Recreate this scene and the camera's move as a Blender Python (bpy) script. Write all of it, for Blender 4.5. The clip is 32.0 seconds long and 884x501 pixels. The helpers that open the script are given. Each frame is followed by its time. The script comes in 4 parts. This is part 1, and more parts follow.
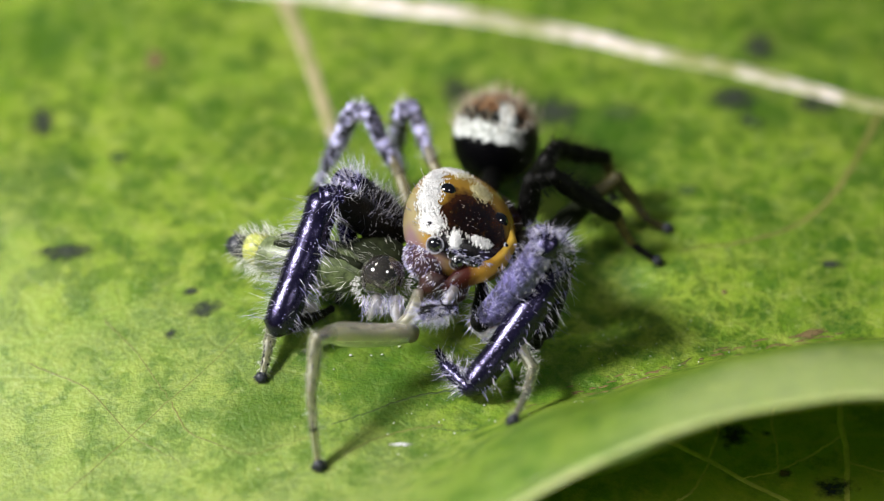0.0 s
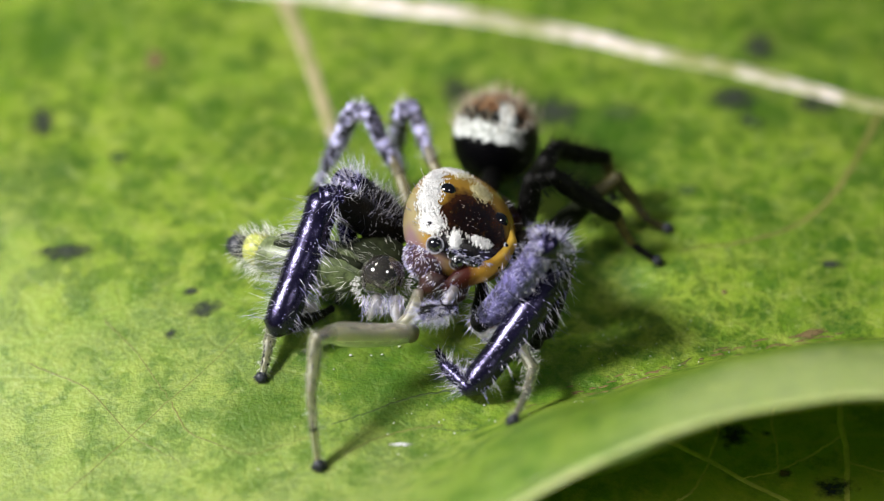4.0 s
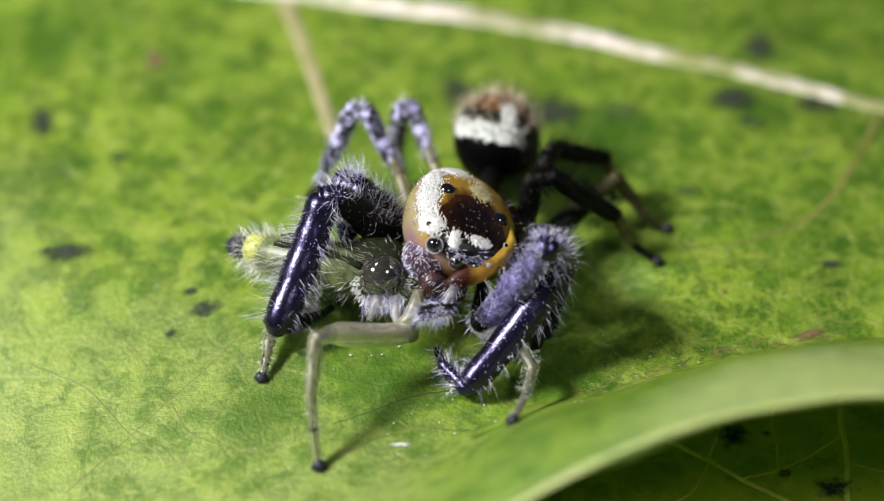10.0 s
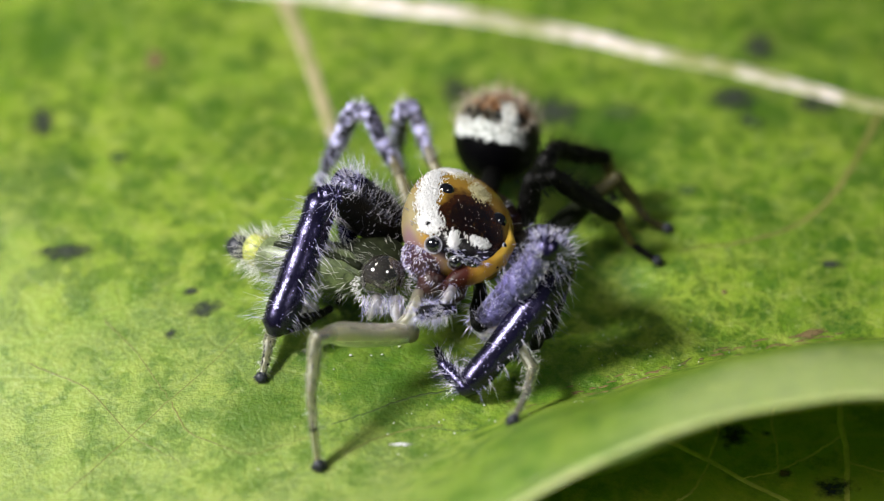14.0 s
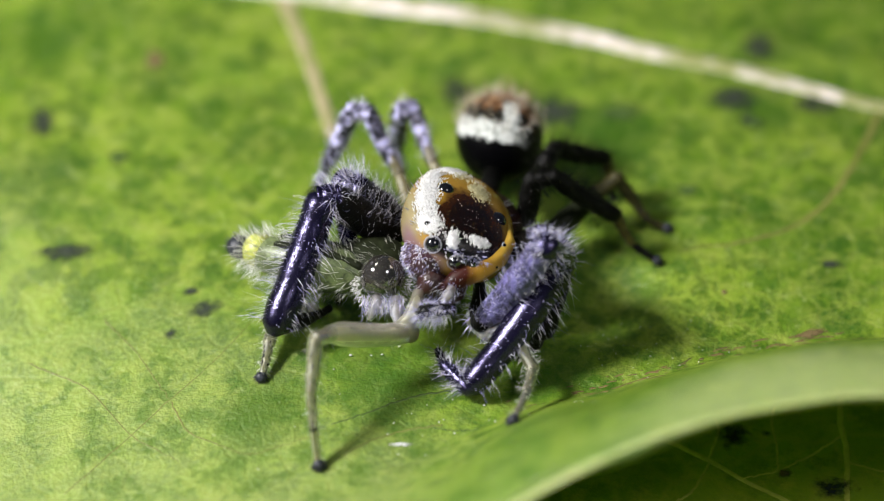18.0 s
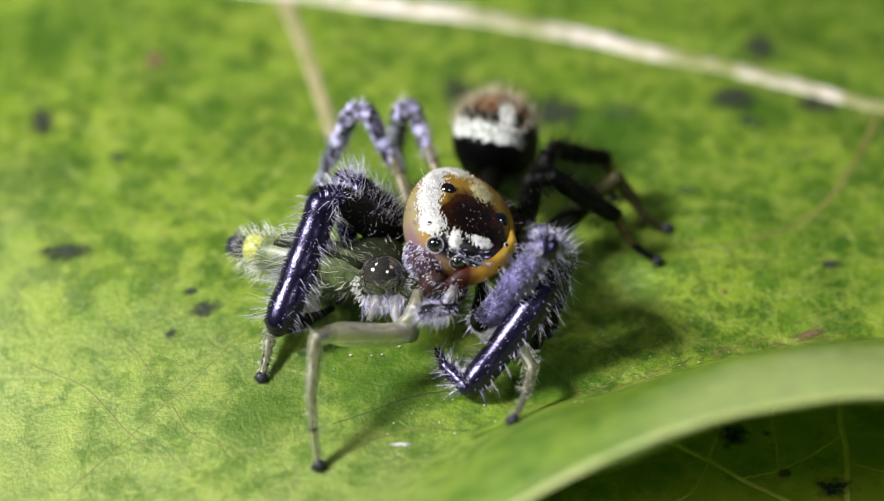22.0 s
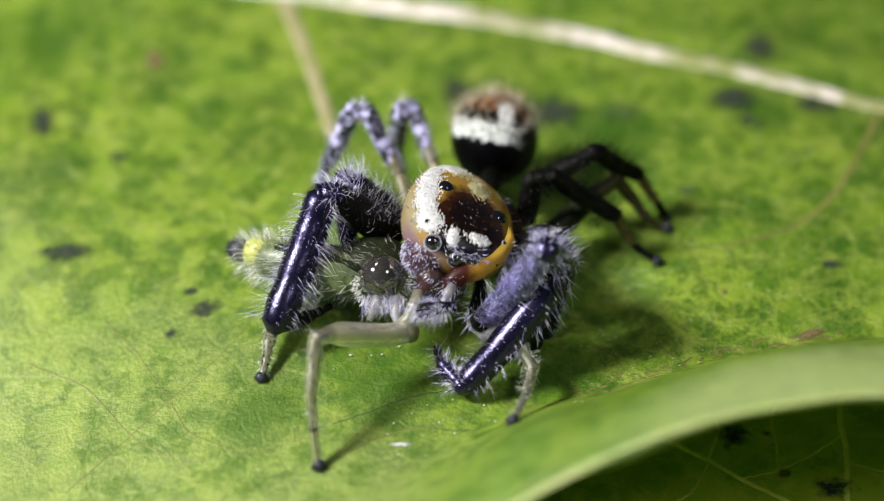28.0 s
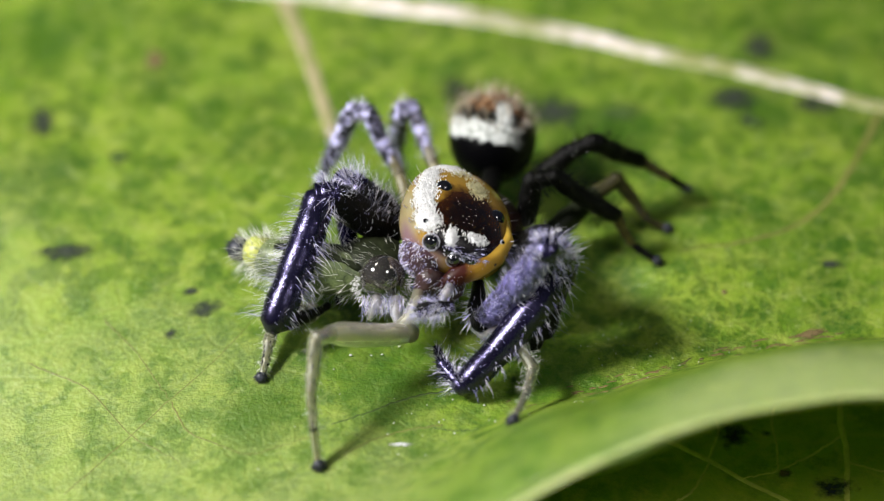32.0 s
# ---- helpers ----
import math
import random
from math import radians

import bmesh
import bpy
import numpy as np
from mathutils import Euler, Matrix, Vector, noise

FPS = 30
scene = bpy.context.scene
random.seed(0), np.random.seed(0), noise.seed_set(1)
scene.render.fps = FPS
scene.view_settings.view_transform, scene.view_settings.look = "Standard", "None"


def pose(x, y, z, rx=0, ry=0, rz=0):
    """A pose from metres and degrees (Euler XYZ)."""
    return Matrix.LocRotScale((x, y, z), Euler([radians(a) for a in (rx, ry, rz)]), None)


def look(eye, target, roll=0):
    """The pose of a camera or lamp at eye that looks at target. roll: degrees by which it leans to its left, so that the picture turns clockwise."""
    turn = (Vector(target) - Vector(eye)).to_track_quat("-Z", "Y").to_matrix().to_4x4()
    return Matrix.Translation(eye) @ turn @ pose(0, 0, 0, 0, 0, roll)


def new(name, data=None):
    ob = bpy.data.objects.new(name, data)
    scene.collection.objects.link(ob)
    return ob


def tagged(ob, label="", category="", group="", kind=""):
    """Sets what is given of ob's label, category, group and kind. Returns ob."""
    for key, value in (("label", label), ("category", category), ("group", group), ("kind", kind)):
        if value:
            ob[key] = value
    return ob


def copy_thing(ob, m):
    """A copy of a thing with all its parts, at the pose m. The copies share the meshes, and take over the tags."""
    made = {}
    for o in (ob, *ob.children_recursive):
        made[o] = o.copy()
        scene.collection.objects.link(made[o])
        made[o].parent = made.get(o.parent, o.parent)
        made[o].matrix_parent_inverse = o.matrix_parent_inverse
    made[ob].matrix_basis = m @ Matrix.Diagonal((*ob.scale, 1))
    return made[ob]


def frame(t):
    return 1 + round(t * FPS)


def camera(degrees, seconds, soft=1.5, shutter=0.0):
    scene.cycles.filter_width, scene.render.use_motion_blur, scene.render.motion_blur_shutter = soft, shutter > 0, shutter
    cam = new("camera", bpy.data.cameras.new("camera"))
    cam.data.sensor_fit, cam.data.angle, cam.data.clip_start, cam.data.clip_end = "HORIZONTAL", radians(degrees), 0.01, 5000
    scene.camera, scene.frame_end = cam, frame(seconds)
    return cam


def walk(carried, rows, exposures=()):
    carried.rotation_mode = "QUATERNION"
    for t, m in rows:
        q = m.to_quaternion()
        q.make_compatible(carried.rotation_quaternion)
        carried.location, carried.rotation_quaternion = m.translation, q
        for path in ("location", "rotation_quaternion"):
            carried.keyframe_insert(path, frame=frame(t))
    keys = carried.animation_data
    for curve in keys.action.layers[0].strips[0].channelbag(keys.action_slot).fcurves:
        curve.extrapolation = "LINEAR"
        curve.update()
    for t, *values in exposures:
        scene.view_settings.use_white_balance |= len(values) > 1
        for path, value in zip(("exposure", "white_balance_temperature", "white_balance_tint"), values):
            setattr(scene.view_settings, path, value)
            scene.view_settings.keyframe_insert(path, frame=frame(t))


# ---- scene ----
# All lengths below are in millimetres and are turned into metres as the meshes are made.
MM = 0.001

# ---- camera ----
cam = camera(20, 32.0, soft=1.2)
EYE, TARGET = Vector((0, -35.67, 33.12)) * MM, Vector((0, 0, 1.0)) * MM
walk(cam, [(0, look(EYE, TARGET)), (32.0, look(EYE, TARGET))])
cam.data.dof.use_dof = True
cam.data.dof.focus_distance = 46.8 * MM
cam.data.dof.aperture_fstop = 48.0

# ---- light ----
world = bpy.data.worlds.new("world")
scene.world = world
world.use_nodes = True
wn = world.node_tree.nodes
sky = wn.new("ShaderNodeTexSky")
sky.sky_type, sky.sun_disc = "NISHITA", False
sky.sun_elevation, sky.sun_rotation = radians(40), radians(-120)
world.node_tree.links.new(sky.outputs[0], wn["Background"].inputs[0])
wn["Background"].inputs[1].default_value = 0.012


def flash(place, side, energy):
    """One head of the camera's twin light, a round diffuser turned to the animals."""
    lamp = new("camera_light", bpy.data.lights.new("camera_light", "AREA"))
    lamp.data.shape, lamp.data.size = "DISK", side * MM
    lamp.data.energy, lamp.data.color = energy, (1.0, 0.97, 0.94)
    lamp.matrix_world = look(Vector(place) * MM, Vector((0, -1, 0)) * MM)


flash((-63, -8, 65), 23, 0.174)
flash((20, -25, 46), 14, 0.0065)
scene.view_settings.exposure = 0.0


# ---- materials ----
def material(name, rough=0.5, metal=0.0, coat=0.0, sss=0.0, spec=0.5):
    m = bpy.data.materials.new(name)
    m.use_nodes = True
    b = m.node_tree.nodes["Principled BSDF"]
    b.inputs["Roughness"].default_value, b.inputs["Metallic"].default_value = rough, metal
    b.inputs["Coat Weight"].default_value, b.inputs["Coat Roughness"].default_value = coat, 0.12
    b.inputs["Specular IOR Level"].default_value = spec
    if sss:
        b.inputs["Subsurface Weight"].default_value = sss
        b.inputs["Subsurface Scale"].default_value = 0.3 * MM
        b.inputs["Subsurface Radius"].default_value = (1.0, 0.8, 0.4)
    return m, m.node_tree.nodes, m.node_tree.links, b


def coords(n):
    return n.new("ShaderNodeTexCoord").outputs["Object"]


def grain(n, l, src, size, detail=4.0, rough=0.55, distort=0.0):
    """Noise whose features are about size mm wide."""
    t = n.new("ShaderNodeTexNoise")
    t.inputs["Scale"].default_value = 1.0 / (size * MM)
    t.inputs["Detail"].default_value, t.inputs["Roughness"].default_value = detail, rough
    t.inputs["Distortion"].default_value = distort
    l.new(src, t.inputs["Vector"])
    return t.outputs["Fac"]


def ramp(n, l, src, *stops):
    r = n.new("ShaderNodeValToRGB")
    e = r.color_ramp.elements
    while len(e) < len(stops):
        e.new(0.5)
    for el, (p, c) in zip(e, stops):
        el.position, el.color = p, (*c, 1) if len(c) == 3 else c
    l.new(src, r.inputs[0])
    return r.outputs[0]


def step(n, l, src, a, b):
    """0 below a, 1 above b."""
    t = n.new("ShaderNodeMapRange")
    t.interpolation_type = "SMOOTHSTEP"
    t.inputs["From Min"].default_value, t.inputs["From Max"].default_value = a, b
    l.new(src, t.inputs["Value"])
    return t.outputs[0]


def math_node(n, l, op, a, b=None):
    t = n.new("ShaderNodeMath")
    t.operation = op
    for i, v in enumerate((a, b)):
        if v is None:
            continue
        if isinstance(v, (int, float)):
            t.inputs[i].default_value = v
        else:
            l.new(v, t.inputs[i])
    return t.outputs[0]


def blend(n, l, fac, a, b, mode="MIX"):
    t = n.new("ShaderNodeMix")
    t.data_type, t.blend_type = "RGBA", mode
    for i, v in ((0, fac), (6, a), (7, b)):
        if isinstance(v, (int, float)):
            t.inputs[i].default_value = v
        elif isinstance(v, tuple):
            t.inputs[i].default_value = (*v, 1)
        else:
            l.new(v, t.inputs[i])
    return t.outputs[2]


def relief(n, l, b, height, strength, dist):
    t = n.new("ShaderNodeBump")
    t.inputs["Strength"].default_value, t.inputs["Distance"].default_value = strength, dist * MM
    l.new(height, t.inputs["Height"])
    l.new(t.outputs[0], b.inputs["Normal"])


def plain(name, c1, c2, size, rough=0.5, bump=0.3, dist=0.01, edge=0.15, mid=0.5, **kw):
    """Two colours mixed by a coarse and a fine grain, with fine relief."""
    m, n, l, b = material(name, rough, **kw)
    o = coords(n)
    f = math_node(n, l, "ADD", math_node(n, l, "MULTIPLY", grain(n, l, o, size), 0.6), math_node(n, l, "MULTIPLY", grain(n, l, o, size / 6), 0.4))
    l.new(ramp(n, l, f, (mid - edge, c1), (mid + edge, c2)), b.inputs["Base Color"])
    relief(n, l, b, grain(n, l, o, size / 5), bump, dist)
    return m


def leaf_material(name, dark, mid, light, yellow, cell, veins=0.07, clear=0.32, fade=0.0):
    m, n, l, b = material(name, 0.42, sss=0.12, spec=0.45)
    o = coords(n)
    big, medium, fine = grain(n, l, o, 3.2, 3, 0.5, 0.3), grain(n, l, o, 0.6, 6, 0.72, 0.0), grain(n, l, o, 0.11, 3, 0.6)
    c = ramp(n, l, big, (0.32, dark), (0.5, mid), (0.66, light))
    c = blend(n, l, math_node(n, l, "MULTIPLY", step(n, l, medium, 0.42, 0.72), 0.85), c, yellow)
    c = blend(n, l, math_node(n, l, "MULTIPLY", step(n, l, grain(n, l, o, 0.9, 7, 0.74, 0.2), 0.47, 0.60), 0.8), c, dark)
    v = n.new("ShaderNodeTexVoronoi")
    v.feature = "DISTANCE_TO_EDGE"
    v.inputs["Scale"].default_value = 1.0 / (cell * MM)
    warp = n.new("ShaderNodeTexNoise")
    warp.inputs["Scale"].default_value = 1.0 / (1.2 * MM)
    l.new(o, warp.inputs["Vector"])
    mv = n.new("ShaderNodeVectorMath")
    mv.operation = "MULTIPLY_ADD"
    mv.inputs[1].default_value = (0.5 * MM,) * 3
    l.new(warp.outputs["Color"], mv.inputs[0])
    l.new(o, mv.inputs[2])
    l.new(mv.outputs[0], v.inputs["Vector"])
    net = step(n, l, v.outputs["Distance"], 0.0, 0.09)
    c = blend(n, l, math_node(n, l, "MULTIPLY", math_node(n, l, "SUBTRACT", 1.0, net), veins), c, yellow)
    c = blend(n, l, math_node(n, l, "MULTIPLY", step(n, l, fine, 0.46, 0.62), 0.32), c, light)
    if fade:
        # the blade's paler front left and darker back right, uneven light painted in too
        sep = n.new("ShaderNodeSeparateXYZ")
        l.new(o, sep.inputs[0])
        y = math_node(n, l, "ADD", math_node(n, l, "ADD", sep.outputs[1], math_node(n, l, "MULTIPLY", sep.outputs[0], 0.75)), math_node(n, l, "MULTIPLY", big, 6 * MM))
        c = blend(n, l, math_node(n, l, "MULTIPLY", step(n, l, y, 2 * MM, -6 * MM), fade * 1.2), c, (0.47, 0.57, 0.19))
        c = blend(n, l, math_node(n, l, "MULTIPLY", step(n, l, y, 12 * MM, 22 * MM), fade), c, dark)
        c = blend(n, l, math_node(n, l, "MULTIPLY", step(n, l, grain(n, l, o, 0.75, 6, 0.72, 0.3), 0.48, 0.62), 0.55), c, (0.055, 0.16, 0.012))
        c = blend(n, l, math_node(n, l, "MULTIPLY", step(n, l, grain(n, l, o, 0.32, 5, 0.7, 0.5), 0.56, 0.68), 0.5), c, (0.44, 0.54, 0.17))
        # the turned-up rim is greener by height, its dimmer light painted into the colour
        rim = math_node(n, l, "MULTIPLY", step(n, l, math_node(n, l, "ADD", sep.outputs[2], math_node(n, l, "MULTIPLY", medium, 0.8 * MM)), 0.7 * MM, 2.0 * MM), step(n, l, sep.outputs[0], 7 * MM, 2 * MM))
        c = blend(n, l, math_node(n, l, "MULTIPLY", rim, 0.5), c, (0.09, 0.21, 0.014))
        # and pales where it curls over, the brighter light there painted in
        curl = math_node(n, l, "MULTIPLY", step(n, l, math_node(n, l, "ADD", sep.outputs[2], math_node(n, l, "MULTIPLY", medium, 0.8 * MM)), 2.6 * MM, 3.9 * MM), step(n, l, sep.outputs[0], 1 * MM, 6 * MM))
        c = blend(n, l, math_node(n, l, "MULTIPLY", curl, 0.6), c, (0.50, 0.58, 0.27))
        # ragged deeper green patches; shade before the animals is painted in with them
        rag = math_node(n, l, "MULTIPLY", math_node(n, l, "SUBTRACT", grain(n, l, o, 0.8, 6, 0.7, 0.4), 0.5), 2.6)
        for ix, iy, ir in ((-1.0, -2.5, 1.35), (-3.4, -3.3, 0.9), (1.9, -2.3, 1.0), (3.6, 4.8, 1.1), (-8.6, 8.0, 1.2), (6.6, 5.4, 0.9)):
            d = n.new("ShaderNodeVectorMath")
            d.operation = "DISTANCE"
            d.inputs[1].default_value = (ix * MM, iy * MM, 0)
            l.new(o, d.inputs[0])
            dark_patch = math_node(n, l, "ADD", math_node(n, l, "MULTIPLY", d.outputs["Value"], 1.0 / (ir * MM)), rag)
            c = blend(n, l, math_node(n, l, "MULTIPLY", step(n, l, dark_patch, 1.5, 0.1), 0.75), c, (0.055, 0.15, 0.010))
    l.new(c, b.inputs["Base Color"])
    through_blade = n.new("ShaderNodeBsdfTranslucent")
    l.new(c, through_blade.inputs["Color"])
    both = n.new("ShaderNodeMixShader")
    both.inputs[0].default_value = clear
    l.new(b.outputs[0], both.inputs[1])
    l.new(through_blade.outputs[0], both.inputs[2])
    l.new(both.outputs[0], n["Material Output"].inputs["Surface"])
    h = math_node(n, l, "ADD", math_node(n, l, "MULTIPLY", net, 0.15), math_node(n, l, "ADD", math_node(n, l, "MULTIPLY", fine, 0.8), math_node(n, l, "MULTIPLY", medium, 1.2)))
    h = math_node(n, l, "ADD", h, math_node(n, l, "MULTIPLY", grain(n, l, o, 0.045, 2, 0.5), 0.35))
    relief(n, l, b, h, 0.62, 0.07)
    l.new(ramp(n, l, grain(n, l, o, 0.35, 4, 0.7), (0.35, (0.28, 0.28, 0.28)), (0.65, (0.55, 0.55, 0.55))), b.inputs["Roughness"])
    return m


def bristle(name, low, mid, high, spec=0.9):
    """Hair of which each one has a shade of its own."""
    m, n, l, b = material(name, 0.32, spec=spec)
    g = n.new("ShaderNodeNewGeometry")
    l.new(ramp(n, l, g.outputs["Random Per Island"], (0.15, low), (0.42, mid), (0.62, high)), b.inputs["Base Color"])
    return m


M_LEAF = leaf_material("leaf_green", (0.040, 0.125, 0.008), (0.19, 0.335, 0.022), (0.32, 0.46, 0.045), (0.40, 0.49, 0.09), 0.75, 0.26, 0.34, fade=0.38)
M_LEAF_UNDER = leaf_material("leaf_underside", (0.3, 0.42, 0.12), (0.4, 0.52, 0.18), (0.45, 0.56, 0.2), (0.5, 0.58, 0.2), 0.55, 0.07, 0.85)
M_LEAF_LOW = leaf_material("leaf_dark", (0.22, 0.34, 0.02), (0.34, 0.48, 0.03), (0.42, 0.55, 0.04), (0.60, 0.62, 0.07), 1.3, 0.35)
M_VEIN = plain("vein_pale", (0.26, 0.28, 0.10), (0.88, 0.78, 0.76), 2.4, 0.5, mid=0.52, edge=0.09, sss=0.1)
M_VEIN_BROWN = plain("vein_brown", (0.23, 0.25, 0.08), (0.40, 0.33, 0.21), 0.8, 0.55)
M_MARGIN = plain("margin_pale", (0.28, 0.39, 0.09), (0.46, 0.51, 0.22), 1.1, 0.5, sss=0.2)
M_VEIN_YELLOW = plain("vein_yellow", (0.48, 0.50, 0.06), (0.72, 0.70, 0.14), 0.7, 0.5)
M_SCAR = plain("vein_rust", (0.07, 0.07, 0.02), (0.21, 0.15, 0.05), 0.3, 0.6)
M_CREASE = plain("crease_dark", (0.03, 0.06, 0.01), (0.07, 0.12, 0.02), 0.3, 0.6)
M_VEIN_GREEN = plain("vein_green", (0.11, 0.13, 0.02), (0.20, 0.20, 0.05), 0.7, 0.55)


def crust(name, c1, c2):
    """A stain that thins out to nothing towards its ragged outline."""
    m = plain(name, c1, c2, 0.25, 0.8)
    n, l = m.node_tree.nodes, m.node_tree.links
    tc = n.new("ShaderNodeTexCoord")
    d = n.new("ShaderNodeVectorMath")
    d.operation = "DISTANCE"
    flat = n.new("ShaderNodeVectorMath")
    flat.operation = "MULTIPLY"
    flat.inputs[1].default_value = (1, 1, 0)
    l.new(tc.outputs["Generated"], flat.inputs[0])
    l.new(flat.outputs[0], d.inputs[0])
    d.inputs[1].default_value = (0.5, 0.5, 0)
    r = math_node(n, l, "ADD", d.outputs["Value"], math_node(n, l, "MULTIPLY", math_node(n, l, "SUBTRACT", grain(n, l, tc.outputs["Object"], 0.22, 6, 0.7), 0.5), 1.0))
    l.new(math_node(n, l, "MULTIPLY", step(n, l, r, 0.50, 0.02), 0.95), n["Principled BSDF"].inputs["Alpha"])
    return m


M_SPOT = crust("mould_black", (0.010, 0.016, 0.012), (0.035, 0.05, 0.025))
M_SPOT_BROWN = crust("blotch_brown", (0.12, 0.085, 0.03), (0.2, 0.14, 0.06))
M_SPOT_OLIVE = crust("blotch_olive", (0.035, 0.075, 0.012), (0.07, 0.13, 0.02))
M_SMEAR = crust("smear_pale", (0.5, 0.52, 0.5), (0.75, 0.76, 0.78))
M_SOIL = plain("soil", (0.025, 0.018, 0.012), (0.07, 0.05, 0.03), 4.0, 0.9, 1.0, 1.0)
M_SPECK = plain("speck_white", (0.45, 0.5, 0.4), (0.7, 0.72, 0.68), 0.02, 0.5)
M_CUTICLE = plain("cuticle_indigo", (0.0015, 0.0012, 0.004), (0.006, 0.0045, 0.020), 0.35, 0.25, 0.7, 0.012, coat=0.0, spec=1.0)
M_CUTICLE.node_tree.nodes["Principled BSDF"].inputs["Specular Tint"].default_value = (0.58, 0.54, 1.0, 1)
M_VIOLET = plain("cuticle_violet", (0.006, 0.005, 0.018), (0.16, 0.145, 0.38), 0.14, 0.3, 0.8, 0.02, 0.09, 0.5, spec=0.8)
M_BLACK = plain("cuticle_black", (0.001, 0.001, 0.001), (0.003, 0.003, 0.0025), 0.2, 0.38, 0.8, 0.03, spec=0.12)
M_BAND = plain("cuticle_tan", (0.04, 0.032, 0.010), (0.11, 0.085, 0.03), 0.2, 0.45, sss=0.2)
M_AMBERLEG = plain("leg_base_amber", (0.16, 0.13, 0.04), (0.36, 0.32, 0.15), 0.3, 0.4, sss=0.3)
M_AMBERLEG.node_tree.nodes["Principled BSDF"].inputs["Transmission Weight"].default_value = 0.6
M_HAIR = bristle("bristle_lilac", (0.006, 0.006, 0.014), (0.10, 0.10, 0.24), (0.90, 0.90, 1.0))
M_HAIR_PALE = bristle("bristle_white", (0.22, 0.21, 0.46), (0.66, 0.64, 0.98), (0.93, 0.92, 1.0))
M_HAIR_SOOT = bristle("bristle_soot", (0.002, 0.002, 0.002), (0.003, 0.003, 0.003), (0.012, 0.015, 0.008), 0.08)
M_HAIR_DARK = plain("bristle_dark", (0.004, 0.005, 0.004), (0.025, 0.026, 0.022), 0.1, 0.5, spec=0.25)
M_SCALE = plain("scale_white", (0.78, 0.78, 0.77), (0.92, 0.92, 0.92), 0.08, 0.28, spec=0.9)
M_SCALE_LILAC = plain("scale_lilac", (0.46, 0.43, 0.88), (0.84, 0.82, 1.0), 0.08, 0.26, spec=1.0)
M_SILVER = plain("cuticle_silvered", (0.004, 0.004, 0.012), (0.62, 0.61, 0.95), 0.22, 0.3, 0.8, 0.03, 0.025, 0.53)
M_SCALE_GOLD = plain("scale_straw", (0.30, 0.26, 0.10), (0.72, 0.68, 0.42), 0.08, 0.35)
M_FACE = plain("face_lilac", (0.018, 0.005, 0.008), (0.09, 0.038, 0.055), 0.2, 0.3, 0.6, 0.02, coat=0.1, sss=0.1)
M_FANG = plain("jaw_red", (0.008, 0.002, 0.002), (0.035, 0.007, 0.004), 0.3, 0.38, 0.8, 0.03, coat=0.08)
M_EYE = plain("eye_black", (0.004, 0.004, 0.006), (0.008, 0.008, 0.010), 0.2, 0.05, 0.0, coat=1.0)
M_RIM = plain("eye_rim_grey", (0.30, 0.30, 0.36), (0.5, 0.5, 0.58), 0.05, 0.35)
M_EYE_BROWN = plain("eye_brown", (0.42, 0.38, 0.32), (0.6, 0.56, 0.5), 0.3, 0.03, 0.0, coat=1.0)
M_EYE_BROWN.node_tree.nodes["Principled BSDF"].inputs["Transmission Weight"].default_value = 0.95
for m in (M_EYE, M_EYE_BROWN):
    m.node_tree.nodes["Principled BSDF"].inputs["Coat IOR"].default_value = 1.7
    m.node_tree.nodes["Principled BSDF"].inputs["Coat Roughness"].default_value = 0.03
M_PALE = plain("leg_translucent", (0.26, 0.26, 0.13), (0.46, 0.44, 0.27), 0.35, 0.4, 0.6, 0.02, sss=0.4)
M_PALE.node_tree.nodes["Principled BSDF"].inputs["Transmission Weight"].default_value = 0.82
M_MILKY = plain("skin_milky", (0.24, 0.24, 0.24), (0.52, 0.50, 0.58), 0.25, 0.35, 0.6, 0.02, sss=0.4)
M_MILKY.node_tree.nodes["Principled BSDF"].inputs["Transmission Weight"].default_value = 0.5
M_CLEAR = plain("skin_clear", (0.44, 0.43, 0.26), (0.66, 0.63, 0.44), 0.4, 0.42, 0.5, 0.02, sss=0.2)
M_CLEAR.node_tree.nodes["Principled BSDF"].inputs["Transmission Weight"].default_value = 0.8
M_TUFT = plain("claw_tuft_black", (0.008, 0.01, 0.016), (0.03, 0.035, 0.05), 0.08, 0.5)
M_GREEN = plain("abdomen_green", (0.03, 0.045, 0.015), (0.19, 0.24, 0.10), 0.25, 0.4, sss=0.2)
M_LEG_SHADE = plain("leg_shade_olive", (0.02, 0.022, 0.008), (0.07, 0.062, 0.022), 0.2, 0.5, spec=0.2)
M_STRIPE = plain("stripe_dark", (0.006, 0.008, 0.004), (0.022, 0.028, 0.012), 0.15, 0.5, spec=0.15)
M_YELLOW = plain("yellow_patch", (0.26, 0.33, 0.09), (0.62, 0.62, 0.15), 0.12, 0.4, sss=0.3)
M_HAIR_WHITE = bristle("hair_white", (0.16, 0.18, 0.12), (0.55, 0.57, 0.48), (0.86, 0.87, 0.82))
M_HAIR_BROWN = bristle("hair_brown", (0.02, 0.015, 0.008), (0.26, 0.13, 0.05), (0.62, 0.55, 0.42))


